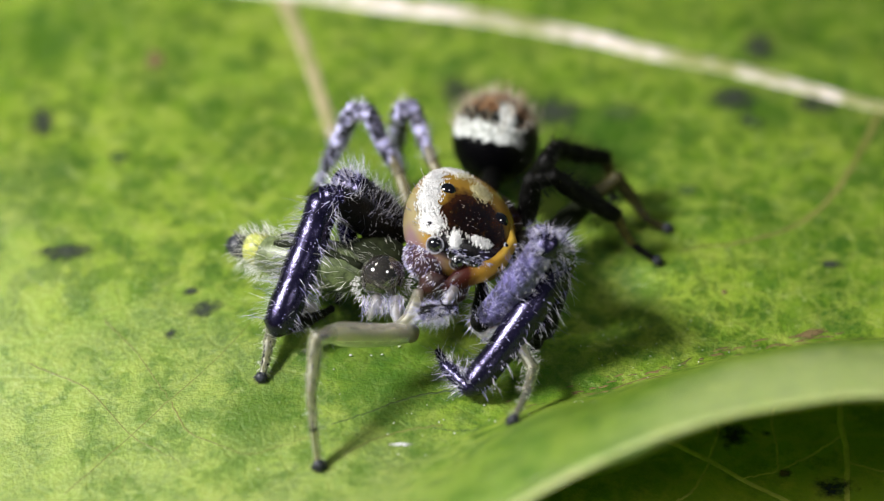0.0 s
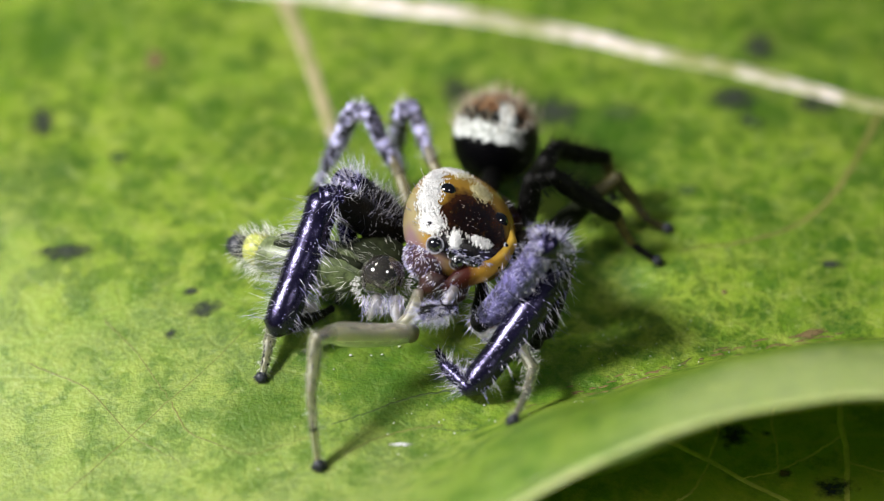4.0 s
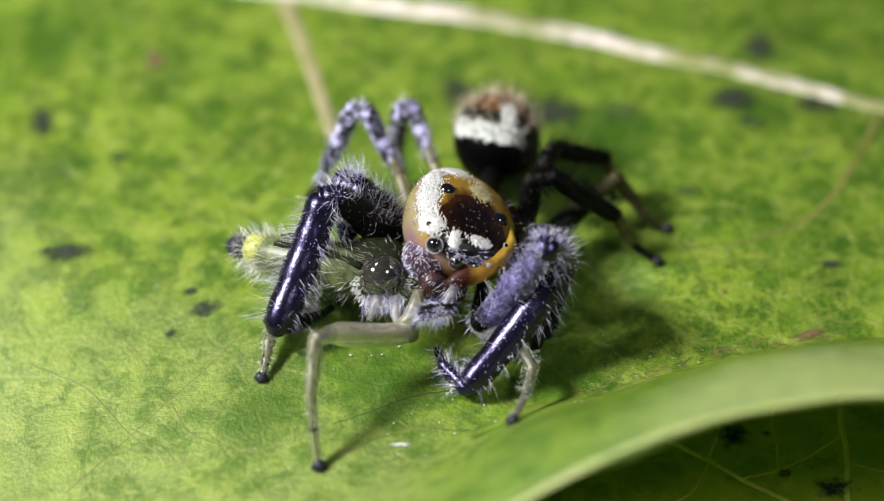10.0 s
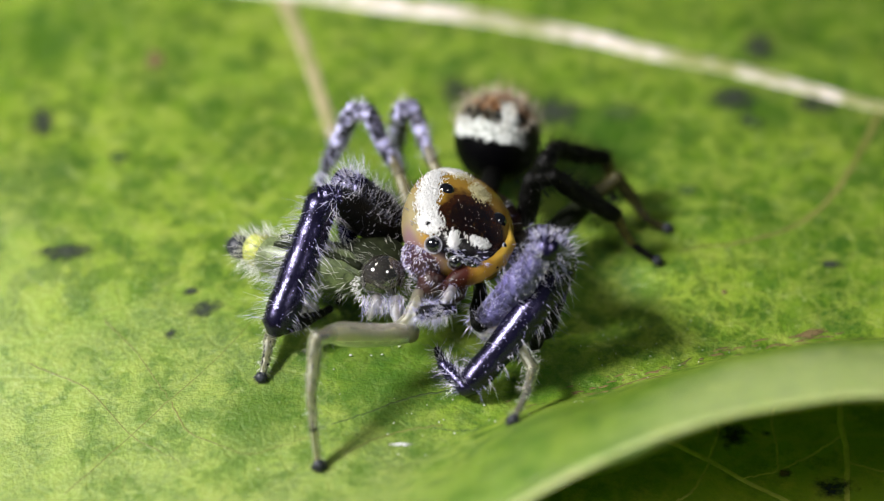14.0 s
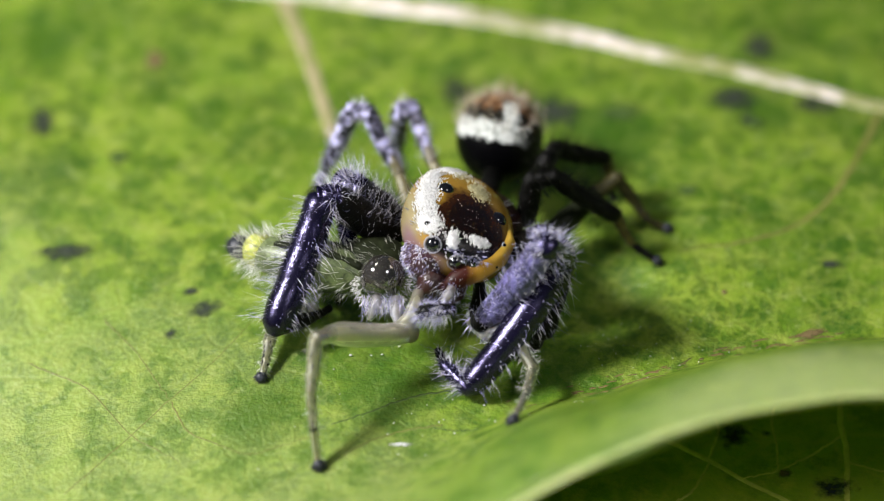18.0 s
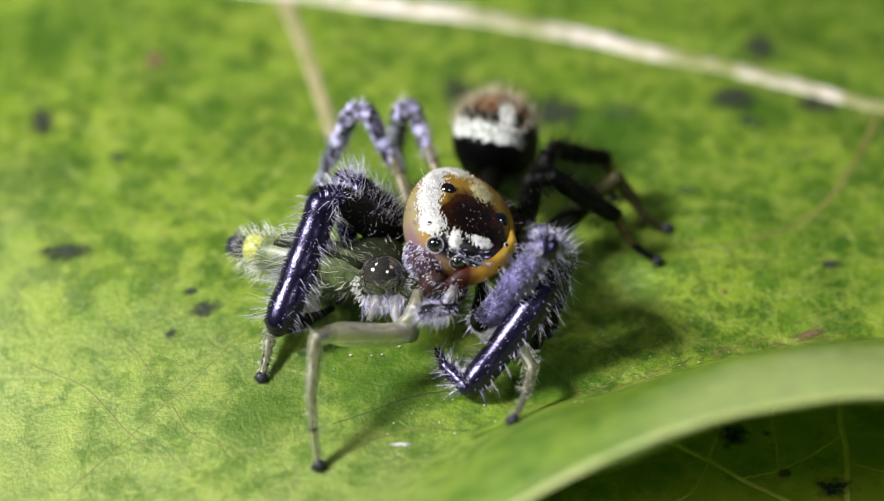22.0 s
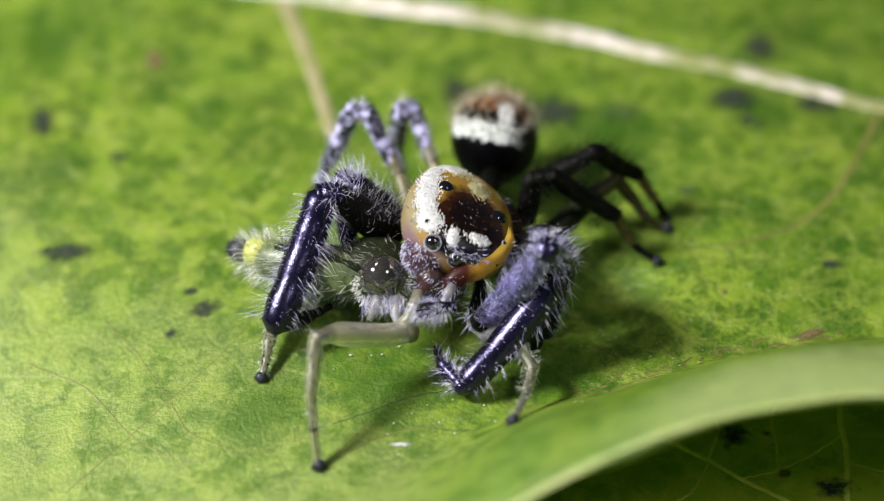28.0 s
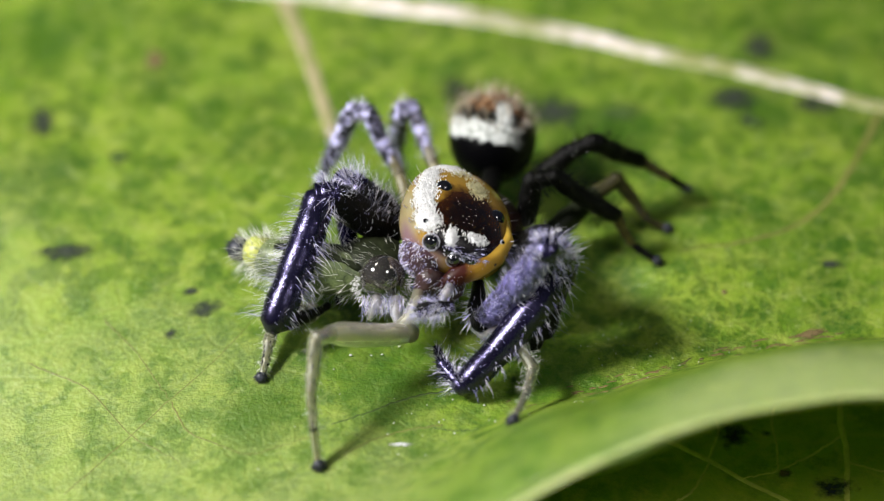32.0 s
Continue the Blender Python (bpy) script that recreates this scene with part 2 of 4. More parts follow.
def carapace_material():
    m, n, l, b = material("carapace_amber", 0.26, coat=0.7, sss=0.4)
    b.inputs["Subsurface Scale"].default_value = 0.55 * MM
    o = coords(n)
    sep = n.new("ShaderNodeSeparateXYZ")
    l.new(o, sep.inputs[0])
    x, y = (math_node(n, l, "MULTIPLY", sep.outputs[i], 1000.0) for i in (0, 1))
    # the dark eye field: an oval on the head, with a blurred, mottled border
    dx, dy = math_node(n, l, "MULTIPLY", math_node(n, l, "SUBTRACT", x, 0.52), 0.98), math_node(n, l, "MULTIPLY", math_node(n, l, "SUBTRACT", y, 0.03), 1.25)
    r = math_node(n, l, "SQRT", math_node(n, l, "ADD", math_node(n, l, "MULTIPLY", dx, dx), math_node(n, l, "MULTIPLY", dy, dy)))
    r = math_node(n, l, "ADD", r, math_node(n, l, "MULTIPLY", math_node(n, l, "SUBTRACT", grain(n, l, o, 0.35), 0.5), 0.5))
    c = ramp(n, l, r, (0.50, (0.007, 0.0025, 0.0015)), (0.82, (0.040, 0.012, 0.002)), (1.02, (0.33, 0.19, 0.022)))
    c = blend(n, l, math_node(n, l, "MULTIPLY", step(n, l, grain(n, l, o, 0.12), 0.55, 0.8), 0.12), c, (0.42, 0.26, 0.07))
    z = math_node(n, l, "MULTIPLY", sep.outputs[2], 1000.0)
    c = blend(n, l, math_node(n, l, "MULTIPLY", math_node(n, l, "MULTIPLY", step(n, l, z, 0.30, 0.0), step(n, l, x, -0.55, 0.1)), 0.75), c, (0.42, 0.27, 0.05))
    # only the left flank is paled: the strong light on that side painted in
    pale = math_node(n, l, "MULTIPLY", step(n, l, y, -0.72, -0.95), step(n, l, x, -0.9, 0.1))
    c = blend(n, l, math_node(n, l, "MULTIPLY", pale, 0.8), c, (0.27, 0.25, 0.15))
    c = blend(n, l, math_node(n, l, "MULTIPLY", step(n, l, math_node(n, l, "ADD", x, math_node(n, l, "MULTIPLY", grain(n, l, o, 0.2), 0.3)), 0.86, 1.0), math_node(n, l, "MULTIPLY", step(n, l, z, 0.02, 0.15), step(n, l, y, -0.75, -0.5))), c, (0.006, 0.004, 0.004))
    low = math_node(n, l, "MULTIPLY", math_node(n, l, "MULTIPLY", step(n, l, z, 0.22, -0.05), step(n, l, x, 0.25, 0.7)), step(n, l, y, 0.0, -0.4))
    c = blend(n, l, math_node(n, l, "MULTIPLY", low, 0.8), c, (0.20, 0.11, 0.16))
    l.new(c, b.inputs["Base Color"])
    relief(n, l, b, grain(n, l, o, 0.06), 0.25, 0.01)
    return m


def abdomen_material():
    m, n, l, b = material("abdomen_banded", 0.35, spec=0.04)
    o = coords(n)
    dot = n.new("ShaderNodeVectorMath")
    dot.operation = "DOT_PRODUCT"
    dot.inputs[1].default_value = (0, 670, 740)
    l.new(o, dot.inputs[0])
    sep = n.new("ShaderNodeSeparateXYZ")
    l.new(o, sep.inputs[0])
    x = math_node(n, l, "MULTIPLY", sep.outputs[0], 1000.0)
    u = math_node(n, l, "ADD", dot.outputs["Value"], math_node(n, l, "MULTIPLY", math_node(n, l, "SUBTRACT", grain(n, l, o, 0.16, 5, 0.75), 0.5), 0.5))
    u = math_node(n, l, "ADD", u, math_node(n, l, "MULTIPLY", x, 0.22))
    brown = ramp(n, l, grain(n, l, o, 0.2, 4, 0.7), (0.38, (0.012, 0.010, 0.006)), (0.5, (0.16, 0.075, 0.03)), (0.68, (0.34, 0.2, 0.1)))
    white = ramp(n, l, grain(n, l, o, 0.09, 4, 0.7), (0.34, (0.12, 0.14, 0.11)), (0.60, (0.72, 0.75, 0.74)))
    c = blend(n, l, step(n, l, u, -0.16, -0.10), (0.0012, 0.0012, 0.0016), white)
    c = blend(n, l, step(n, l, math_node(n, l, "ADD", x, math_node(n, l, "MULTIPLY", grain(n, l, o, 0.1, 4, 0.7), 0.6)), 0.45, 0.95), c, (0.012, 0.014, 0.008))
    c = blend(n, l, step(n, l, u, 0.22, 0.29), c, (0.008, 0.008, 0.006))
    c = blend(n, l, step(n, l, u, 0.48, 0.56), c, brown)
    xn = math_node(n, l, "ADD", x, math_node(n, l, "MULTIPLY", math_node(n, l, "SUBTRACT", grain(n, l, o, 0.14, 5, 0.75), 0.5), 0.5))
    patch = math_node(n, l, "MULTIPLY", step(n, l, math_node(n, l, "ABSOLUTE", math_node(n, l, "SUBTRACT", xn, 0.22)), 0.20, 0.10), step(n, l, u, 0.78, 0.68))
    patch = math_node(n, l, "MULTIPLY", patch, step(n, l, u, 0.1, 0.2))
    c = blend(n, l, patch, c, white)
    l.new(c, b.inputs["Base Color"])
    relief(n, l, b, grain(n, l, o, 0.05), 0.5, 0.02)
    return m


M_CARAPACE, M_ABDOMEN = carapace_material(), abdomen_material()


# ---- mesh tools ----
class Soup:
    """Vertices and faces in mm, gathered into one mesh."""

    def __init__(self):
        self.v, self.f = [], []

    def add(self, v, f):
        k = len(self.v)
        self.v += [tuple(p) for p in v]
        self.f += [tuple(i + k for i in q) for q in f]
        return self

    def tube(self, path, radii, sides=12, flat=1.0):
        """A round tube along a path, closed at both ends."""
        path = [Vector(p) for p in path]
        v, f = [], []
        side = None
        for i, p in enumerate(path):
            d = (path[min(i + 1, len(path) - 1)] - path[max(i - 1, 0)]).normalized()
            if side is None:
                side = d.cross(Vector((0, 0, 1)) if abs(d.z) < 0.9 else Vector((0, 1, 0))).normalized()
            side = (side - d * side.dot(d)).normalized()
            up = side.cross(d)
            for k in range(sides):
                a = 2 * math.pi * k / sides
                v.append(p + (side * math.cos(a) + up * math.sin(a) * flat) * radii[i])
        for i in range(len(path) - 1):
            for k in range(sides):
                a, b = i * sides + k, i * sides + (k + 1) % sides
                f.append((a, b, b + sides, a + sides))
        f.append(tuple(range(sides))[::-1])
        f.append(tuple(range((len(path) - 1) * sides, len(path) * sides)))
        return self.add(v, f)

    def ball(self, centre, radii, turn=None, rings=14, sides=20, shape=None):
        """An ellipsoid; shape(unit vector) may give another surface."""
        c, v, f = Vector(centre), [], []
        for i in range(rings + 1):
            th = math.pi * i / rings
            for k in range(sides):
                a = 2 * math.pi * k / sides
                d = Vector((math.sin(th) * math.cos(a), math.sin(th) * math.sin(a), math.cos(th)))
                p = shape(d) if shape else Vector((d.x * radii[0], d.y * radii[1], d.z * radii[2]))
                v.append(c + (turn @ p if turn else p))
        for i in range(rings):
            for k in range(sides):
                a, b = i * sides + k, i * sides + (k + 1) % sides
                f.append((a, a + sides, b + sides, b))
        return self.add(v, f)

    def hair(self, root, way, length, r, bend):
        """A thin tapering bristle that curves towards bend."""
        root, way = Vector(root), Vector(way).normalized()
        mid = root + way * length * 0.5
        tip = root + way * length * 0.93 + Vector(bend) * length * 0.35
        s = way.orthogonal().normalized()
        u = way.cross(s)
        ring = [s, s * -0.5 + u * 0.87, s * -0.5 - u * 0.87]
        v = [root + q * r for q in ring] + [mid + q * r * 0.7 for q in ring] + [tip]
        return self.add(v, [(0, 1, 4, 3), (1, 2, 5, 4), (2, 0, 3, 5), (3, 4, 6), (4, 5, 6), (5, 3, 6)])

    def flake(self, root, normal, way, length, width, lift):
        """A small keeled scale lying on a surface."""
        root, nn = Vector(root), Vector(normal).normalized()
        w = Vector(way) - nn * Vector(way).dot(nn)
        w = w.normalized() if w.length > 1e-6 else nn.orthogonal().normalized()
        s = nn.cross(w)
        v = [root - nn * 0.004, root + w * length * 0.5 + s * width + nn * lift * 0.5, root + w * length + nn * lift,
             root + w * length * 0.5 - s * width + nn * lift * 0.5, root + w * length * 0.5 + nn * (lift * 0.5 + width * 0.6)]
        return self.add(v, [(0, 1, 4), (1, 2, 4), (2, 3, 4), (3, 0, 4), (0, 3, 2, 1)])


def part(name, soup, mat, parent=None, label="", at=None, smooth=True):
    """Links a soup as ONE mesh object under a thing or a part; at: its pose in the parent's space, in mm."""
    me = bpy.data.meshes.new(name)
    me.from_pydata([(x * MM, y * MM, z * MM) for x, y, z in soup.v], [], soup.f)
    me.polygons.foreach_set("use_smooth", [smooth] * len(me.polygons))
    me.materials.append(mat)
    ob = new(name, me)
    ob.parent = parent
    if at is not None:
        ob.matrix_basis = metric(at)
    return tagged(ob, label)


def metric(m):
    m = m.copy()
    m.translation = m.translation * MM
    return m


def along(p, q, up=Vector((0, 0, 1))):
    """A frame at p whose x axis points to q and whose z axis points up as far as it can."""
    p, q = Vector(p), Vector(q)
    x = (q - p).normalized()
    if abs(x.dot(up)) > 0.97:
        up = Vector((0, 1, 0))
    y = up.cross(x).normalized()
    z = x.cross(y)
    m = Matrix((x, y, z)).transposed().to_4x4()
    m.translation = p
    return m


def thing(name, base, label, category, kind="", group=""):
    ob = new(name)
    ob.location = Vector(base) * MM
    ob.empty_display_size = 0.002
    return tagged(ob, label, category, group, kind)


def smooth01(t):
    t = min(1.0, max(0.0, t))
    return t * t * (3 - 2 * t)


# ---- the leaves and the ground ----
def midrib_y(x):
    return 9.42 - (0.05 if x > -1.5 else 0.22) * (x + 1.5) - 0.385 * math.log1p(math.exp(x - 1.2))


FRONT = [(-34, 3.2), (-30, -5.5), (-24, -10.5), (-16, -12.6), (-8, -11.8), (-3, -10.0), (0, -8.5), (1.63, -7.37), (2.3, -7.4), (2.96, -7.34), (3.9, -7.0), (4.8, -6.68), (5.55, -6.5), (6.3, -6.35),
         (7.42, -6.3), (11, -6.0), (15, -5.4), (18, -3.4), (20, 0.3)]
FX, FY = [p[0] for p in FRONT], [p[1] for p in FRONT]


def front_y(x):
    return sum(float(np.interp(x + d, FX, FY)) for d in (-0.6, -0.3, 0, 0.3, 0.6)) / 5 + 0.06 * noise.noise((x * 0.9, 3, 0))


def fold_width(x):
    """How far the crease runs behind the front margin."""
    return 4.3 + 0.35 * smooth01(x / 4) + 0.3 * smooth01((x - 4) / 4)


def leaf_z(x, y):
    """Height of the upper leaf's top: nearly flat under the animals, a lip turned up along the front margin, drooping far out."""
    z = 0.16 * noise.noise((x * 0.16, y * 0.16, 1.7)) + 0.05 * noise.noise((x * 0.55, y * 0.55, 7.1)) - 0.05
    d = y - front_y(x)
    lift = smooth01((x + 4.0) / 6.0) * (1.0 - 0.5 * smooth01((x - 12) / 8))
    z += (2.5 + 1.0 * smooth01(x / 5)) * lift * math.sin(min(1.12, max(0.0, 1 - d / fold_width(x))) * math.pi / 2) ** 1.2
    z -= 0.018 * max(0.0, -1.5 - x) ** 2 * smooth01((4 - y) / 8)
    r = math.hypot(x * 0.8, y) - 12.5
    if r > 0:
        z -= 0.022 * r * r
    z -= 0.38 * math.exp(-((x - 3.25) / 0.8) ** 2 - ((y + 0.2) / 1.3) ** 2)
    m = y - midrib_y(x)
    return z - 0.10 * math.exp(-(m / 0.7) ** 2)


def build_leaf():
    nx, ny = 300, 220
    s = Soup()
    for i in range(nx + 1):
        x = -34 + 54 * i / nx
        mid, front = midrib_y(x), front_y(x)
        back = mid + (mid - front) * 0.95
        for j in range(ny + 1):
            y = front + (back - front) * j / ny
            s.v.append((x, y, leaf_z(x, y)))
    w = ny + 1
    s.f = [(i * w + j, (i + 1) * w + j, (i + 1) * w + j + 1, i * w + j + 1) for i in range(nx) for j in range(ny)]
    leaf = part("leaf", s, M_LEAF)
    tagged(leaf, "yellow-green leaf with pale midrib, black mould spots and upturned margin", "leaf")
    leaf.data.materials.append(M_LEAF_UNDER)
    t = leaf.modifiers.new("thickness", "SOLIDIFY")
    t.thickness, t.offset, t.material_offset = 0.22 * MM, -1, 1
    return leaf


def vein(leaf, name, pts, r0, r1, mat, label="", sunk=0.35, height=leaf_z, flat=0.6):
    """A raised rib along a line on the leaf."""
    path, n = [], 60
    xs, ys = [p[0] for p in pts], [p[1] for p in pts]
    k = [i / (len(pts) - 1) for i in range(len(pts))]
    for i in range(n + 1):
        t = i / n
        x = sum(float(np.interp(t + d, k, xs)) for d in (-0.05, 0, 0.05)) / 3
        y = sum(float(np.interp(t + d, k, ys)) for d in (-0.05, 0, 0.05)) / 3
        x, y = x + 0.03 * noise.noise((t * 20, 1, 0)), y + 0.03 * noise.noise((t * 20, 5, 0))
        path.append((x, y, height(x, y) - sunk * (r0 + (r1 - r0) * t) * flat))
    radii = [(r0 + (r1 - r0) * i / n) * (1 + 0.15 * noise.noise((i * 0.25, 9, 2))) for i in range(n + 1)]
    return part(name, Soup().tube(path, radii, 10, flat), mat, leaf, label)


def spot(leaf, x, y, rx, ry, mat, label="", height=leaf_z, turn=0.0, seed=0.0):
    """A thin crust with a ragged outline lying on the leaf."""
    s, n = Soup(), 26
    v, rings = [], (0.0, 0.45, 0.8, 1.0)
    for q in rings[1:]:
        for k in range(n):
            a = 2 * math.pi * k / n
            rag = 1 + 0.35 * noise.noise((math.cos(a) * 1.3 + seed, math.sin(a) * 1.3, x)) + 0.15 * noise.noise((math.cos(a) * 4, math.sin(a) * 4 + seed, y))
            dx, dy = rx * q * rag * math.cos(a), ry * q * rag * math.sin(a)
            px, py = x + dx * math.cos(turn) - dy * math.sin(turn), y + dx * math.sin(turn) + dy * math.cos(turn)
            v.append((px, py, height(px, py) + (0.018 if q < 0.9 else -0.004)))
    v.append((x, y, height(x, y) + 0.02))
    f = [(i * n + k, i * n + (k + 1) % n, (i + 1) * n + (k + 1) % n, (i + 1) * n + k)[::-1] for i in range(2) for k in range(n)]
    f += [(3 * n, k, (k + 1) % n) for k in range(n)]
    return part("mould_spot", s.add(v, f), mat, leaf, label)


def low_z(x, y):
    return -1.45 + 0.2 * noise.noise((x * 0.14, y * 0.14, 4.2)) - 0.004 * ((x - 8) ** 2 + (y + 4) ** 2)


def build_lower_leaf():
    nx, ny = 120, 120
    s = Soup()
    for i in range(nx + 1):
        u = -1 + 2 * i / nx
        w = 13.0 * max(0.0, 1 - abs(u) ** 2.2) ** 0.75 + 0.01
        for j in range(ny + 1):
            a, q = 26 * u, w * (-1 + 2 * j / ny)
            x, y = 8 + a * 0.94 + q * 0.34, -4 - a * 0.34 + q * 0.94
            s.v.append((x, y, low_z(x, y)))
    w = ny + 1
    s.f = [(i * w + j, (i + 1) * w + j, (i + 1) * w + j + 1, i * w + j + 1) for i in range(nx) for j in range(ny)]
    leaf = part("leaf", s, M_LEAF_LOW)
    tagged(leaf, "shaded dark green leaf with thin veins below the other", "leaf")
    t = leaf.modifiers.new("thickness", "SOLIDIFY")
    t.thickness, t.offset = 0.22 * MM, -1
    return leaf


ground = part("ground", Soup().add([(-60000, -60000, -4.6), (60000, -60000, -4.6), (60000, 60000, -4.6), (-60000, 60000, -4.6)], [(0, 1, 2, 3)]), M_SOIL)
tagged(ground, "dark bare soil under the leaves", "ground", kind="structure")
lower = build_lower_leaf()
upper = build_leaf()
vein(upper, "midrib", [(x, midrib_y(x)) for x in range(-33, 20, 2)], 0.80, 0.08, M_VEIN, "pale straw-white midrib")
vein(upper, "side_vein", [(-3.75, 10.0), (-3.59, 9.6), (-3.27, 8.59), (-2.91, 7.37), (-2.62, 6.2), (-2.35, 5.06), (-2.14, 4.14)], 0.44, 0.28, M_VEIN_BROWN, "brownish side vein", 0.85)
vein(upper, "side_vein", [(9.34, 5.8), (8.87, 4.69), (8.38, 3.6), (7.8, 2.54), (7.04, 1.77), (5.98, 1.31), (4.63, 1.09)], 0.20, 0.05, M_VEIN_GREEN, "faint olive side vein", 0.85)
for pts in ([(-6.93, -4.88), (-6.02, -3.83), (-5.08, -2.74), (-4.10, -1.54), (-3.61, -0.76)], [(-7.97, -1.39), (-6.71, -2.15), (-5.74, -3.55), (-4.74, -4.33)], [(-5.08, -2.74), (-4.69, -3.62), (-3.52, -4.33), (-2.31, -3.90)], [(-6.57, -0.45), (-5.83, -1.39), (-5.08, -2.74)]):
    vein(upper, "side_vein", pts, 0.03, 0.014, M_VEIN_GREEN, "hair-thin olive vein", 0.85)
vein(upper, "side_vein", [(-14, 9.0), (-12.5, 6.0), (-11.5, 2.0), (-11.8, -4)], 0.17, 0.04, M_VEIN_BROWN, "brownish side vein")
vein(upper, "margin", [(-8 + 0.5 * i, front_y(-8 + 0.5 * i) + 0.02) for i in range(54)], 0.085, 0.08, M_MARGIN, "pale thickened leaf margin", 0.9)
for n_, (x, y, rx, ry, tn) in enumerate([(-8.44, 5.25, 0.22, 0.3, 0), (-7.47, 1.34, 0.46, 0.22, 0.2), (-4.56, -0.37, 0.34, 0.22, 0.3), (0.31, 6.29, 0.3, 0.3, 0),
                                         (2.33, 5.62, 0.45, 0.34, -0.5), (6.11, 6.0, 0.42, 0.3, -0.3), (7.94, 5.81, 0.4, 0.24, -0.2), (6.87, 7.77, 0.3, 0.3, 0),
                                         (-5.22, -1.0, 0.13, 0.11, 0), (7.65, 0.71, 0.25, 0.1, -0.2), (-4.9, 0.1, 0.14, 0.1, 0), (6.4, 5.2, 0.14, 0.12, 0)]):
    spot(upper, x, y, rx * (1.6 if y > 3 else 1.35), ry * (2.1 if y > 3 else 1.35), M_SPOT, "black mould spot", turn=tn, seed=n_ * 1.7)
spot(upper, -6.19, 7.27, 0.26, 0.4, M_SPOT_BROWN, "brown blotch", turn=0.4)
spot(upper, 5.47, -0.13, 0.09, 0.07, M_SPOT_BROWN, "brown blotch")
for n_, (x, y, rx, ry, tn) in enumerate([(7.0, -1.22, 0.45, 0.12, 0.4)]):
    spot(upper, x, y, rx, ry, M_SPOT_BROWN, "rust-brown scar in the fold", turn=tn, seed=9 + n_)
for n_, (x, y, rx, ry, tn) in enumerate([(3.76, 5.6, 0.55, 0.4, 0), (6.5, 5.1, 0.3, 0.3, 0), (-6.7, 4.1, 0.3, 0.3, 0), (5.0, 2.9, 0.3, 0.25, 0)]):
    spot(upper, x, y, rx, ry, M_SPOT_OLIVE, "faint dark green blotch", turn=tn, seed=20 + n_)
vein(upper, "side_vein", [(-2.06, -3.66), (-1.49, -3.42), (-0.88, -3.1), (-0.46, -2.92), (0.27, -2.77)], 0.016, 0.028, M_CREASE, "thin dark crease", 0.5)
vein(upper, "side_vein", [(-2.09, -4.69), (-1.68, -4.33), (-1.27, -4.05), (-0.66, -3.79), (0.06, -3.66)], 0.014, 0.020, M_VEIN_GREEN, "hair-thin olive vein", 0.5)
vein(upper, "side_vein", [(-0.17, -3.73), (0.16, -3.82), (0.68, -3.83)], 0.012, 0.02, M_CREASE, "thin dark crease", 0.5)
spot(upper, -0.71, -4.17, 0.26, 0.06, M_SMEAR, "pale dried smear")
scar = Soup()
rag = random.Random(3)
for k in range(150):
    x = rag.uniform(1.2, 8.2) if k < 60 else rag.gauss(*rag.choice(((3.2, 0.5), (4.6, 0.7), (7.0, 0.5))))
    y = front_y(x) + fold_width(x) + rag.gauss(0.03, 0.12)
    n_, pts, long, wide = 8, [], rag.uniform(0.12, 0.6), rag.uniform(0.008, 0.035)
    for i in range(n_ + 1):
        u = x + (i / n_ - 0.5) * long
        v = y + (front_y(u) + fold_width(u) - front_y(x) - fold_width(x)) + 0.07 * noise.noise((u * 5, k, 0))
        pts.append((u, v, leaf_z(u, v) - 0.010))
    scar.tube(pts, [0.004 + wide * math.sin(math.pi * i / n_) for i in range(n_ + 1)], 6, 0.5)
part("fold_scar", scar, M_SCAR, upper, "broken brown scar along the fold")
for pts, r in (([(7.7, 0.4), (7.72, -1.0), (7.68, -1.74), (7.60, -2.4), (7.66, -3.0), (7.5, -4.26), (7.2, -7)], 0.05), ([(3.4, -1.9), (4.45, -2.71), (5.05, -3.15), (5.7, -3.75), (6.43, -4.26), (8.2, -5.8)], 0.045),
               ([(7.62, -2.6), (7.0, -3.1), (6.3, -3.5), (5.6, -3.65)], 0.022), ([(6.5, -1.4), (6.3, -2.2), (6.35, -2.9), (6.3, -3.5)], 0.02), ([(3.4, -4.4), (4.2, -4.3), (4.7, -3.9), (5.05, -3.2)], 0.025),
               ([(7.6, -3.3), (8.3, -3.6), (9.4, -3.6)], 0.022), ([(5.0, -3.2), (5.3, -2.4), (5.2, -1.6)], 0.02)):
    vein(lower, "side_vein", pts, r * 1.6, r * 1.1, M_VEIN_YELLOW, "thin yellowish vein", 0.5, low_z)
spot(lower, 5.59, -2.56, 0.46, 0.36, M_SPOT, "black mould spot", low_z)
spot(lower, 7.31, -3.94, 0.48, 0.34, M_SPOT, "black mould spot", low_z)
spot(lower, 6.4, -3.55, 0.22, 0.15, M_SPOT_BROWN, "brown blotch", low_z)
spot(lower, 6.19, -2.49, 0.13, 0.1, M_SPOT, "black mould spot", low_z)

# ---- animals ----
SEGMENTS = ("femur", "patella", "tibia", "metatarsus", "tarsus")


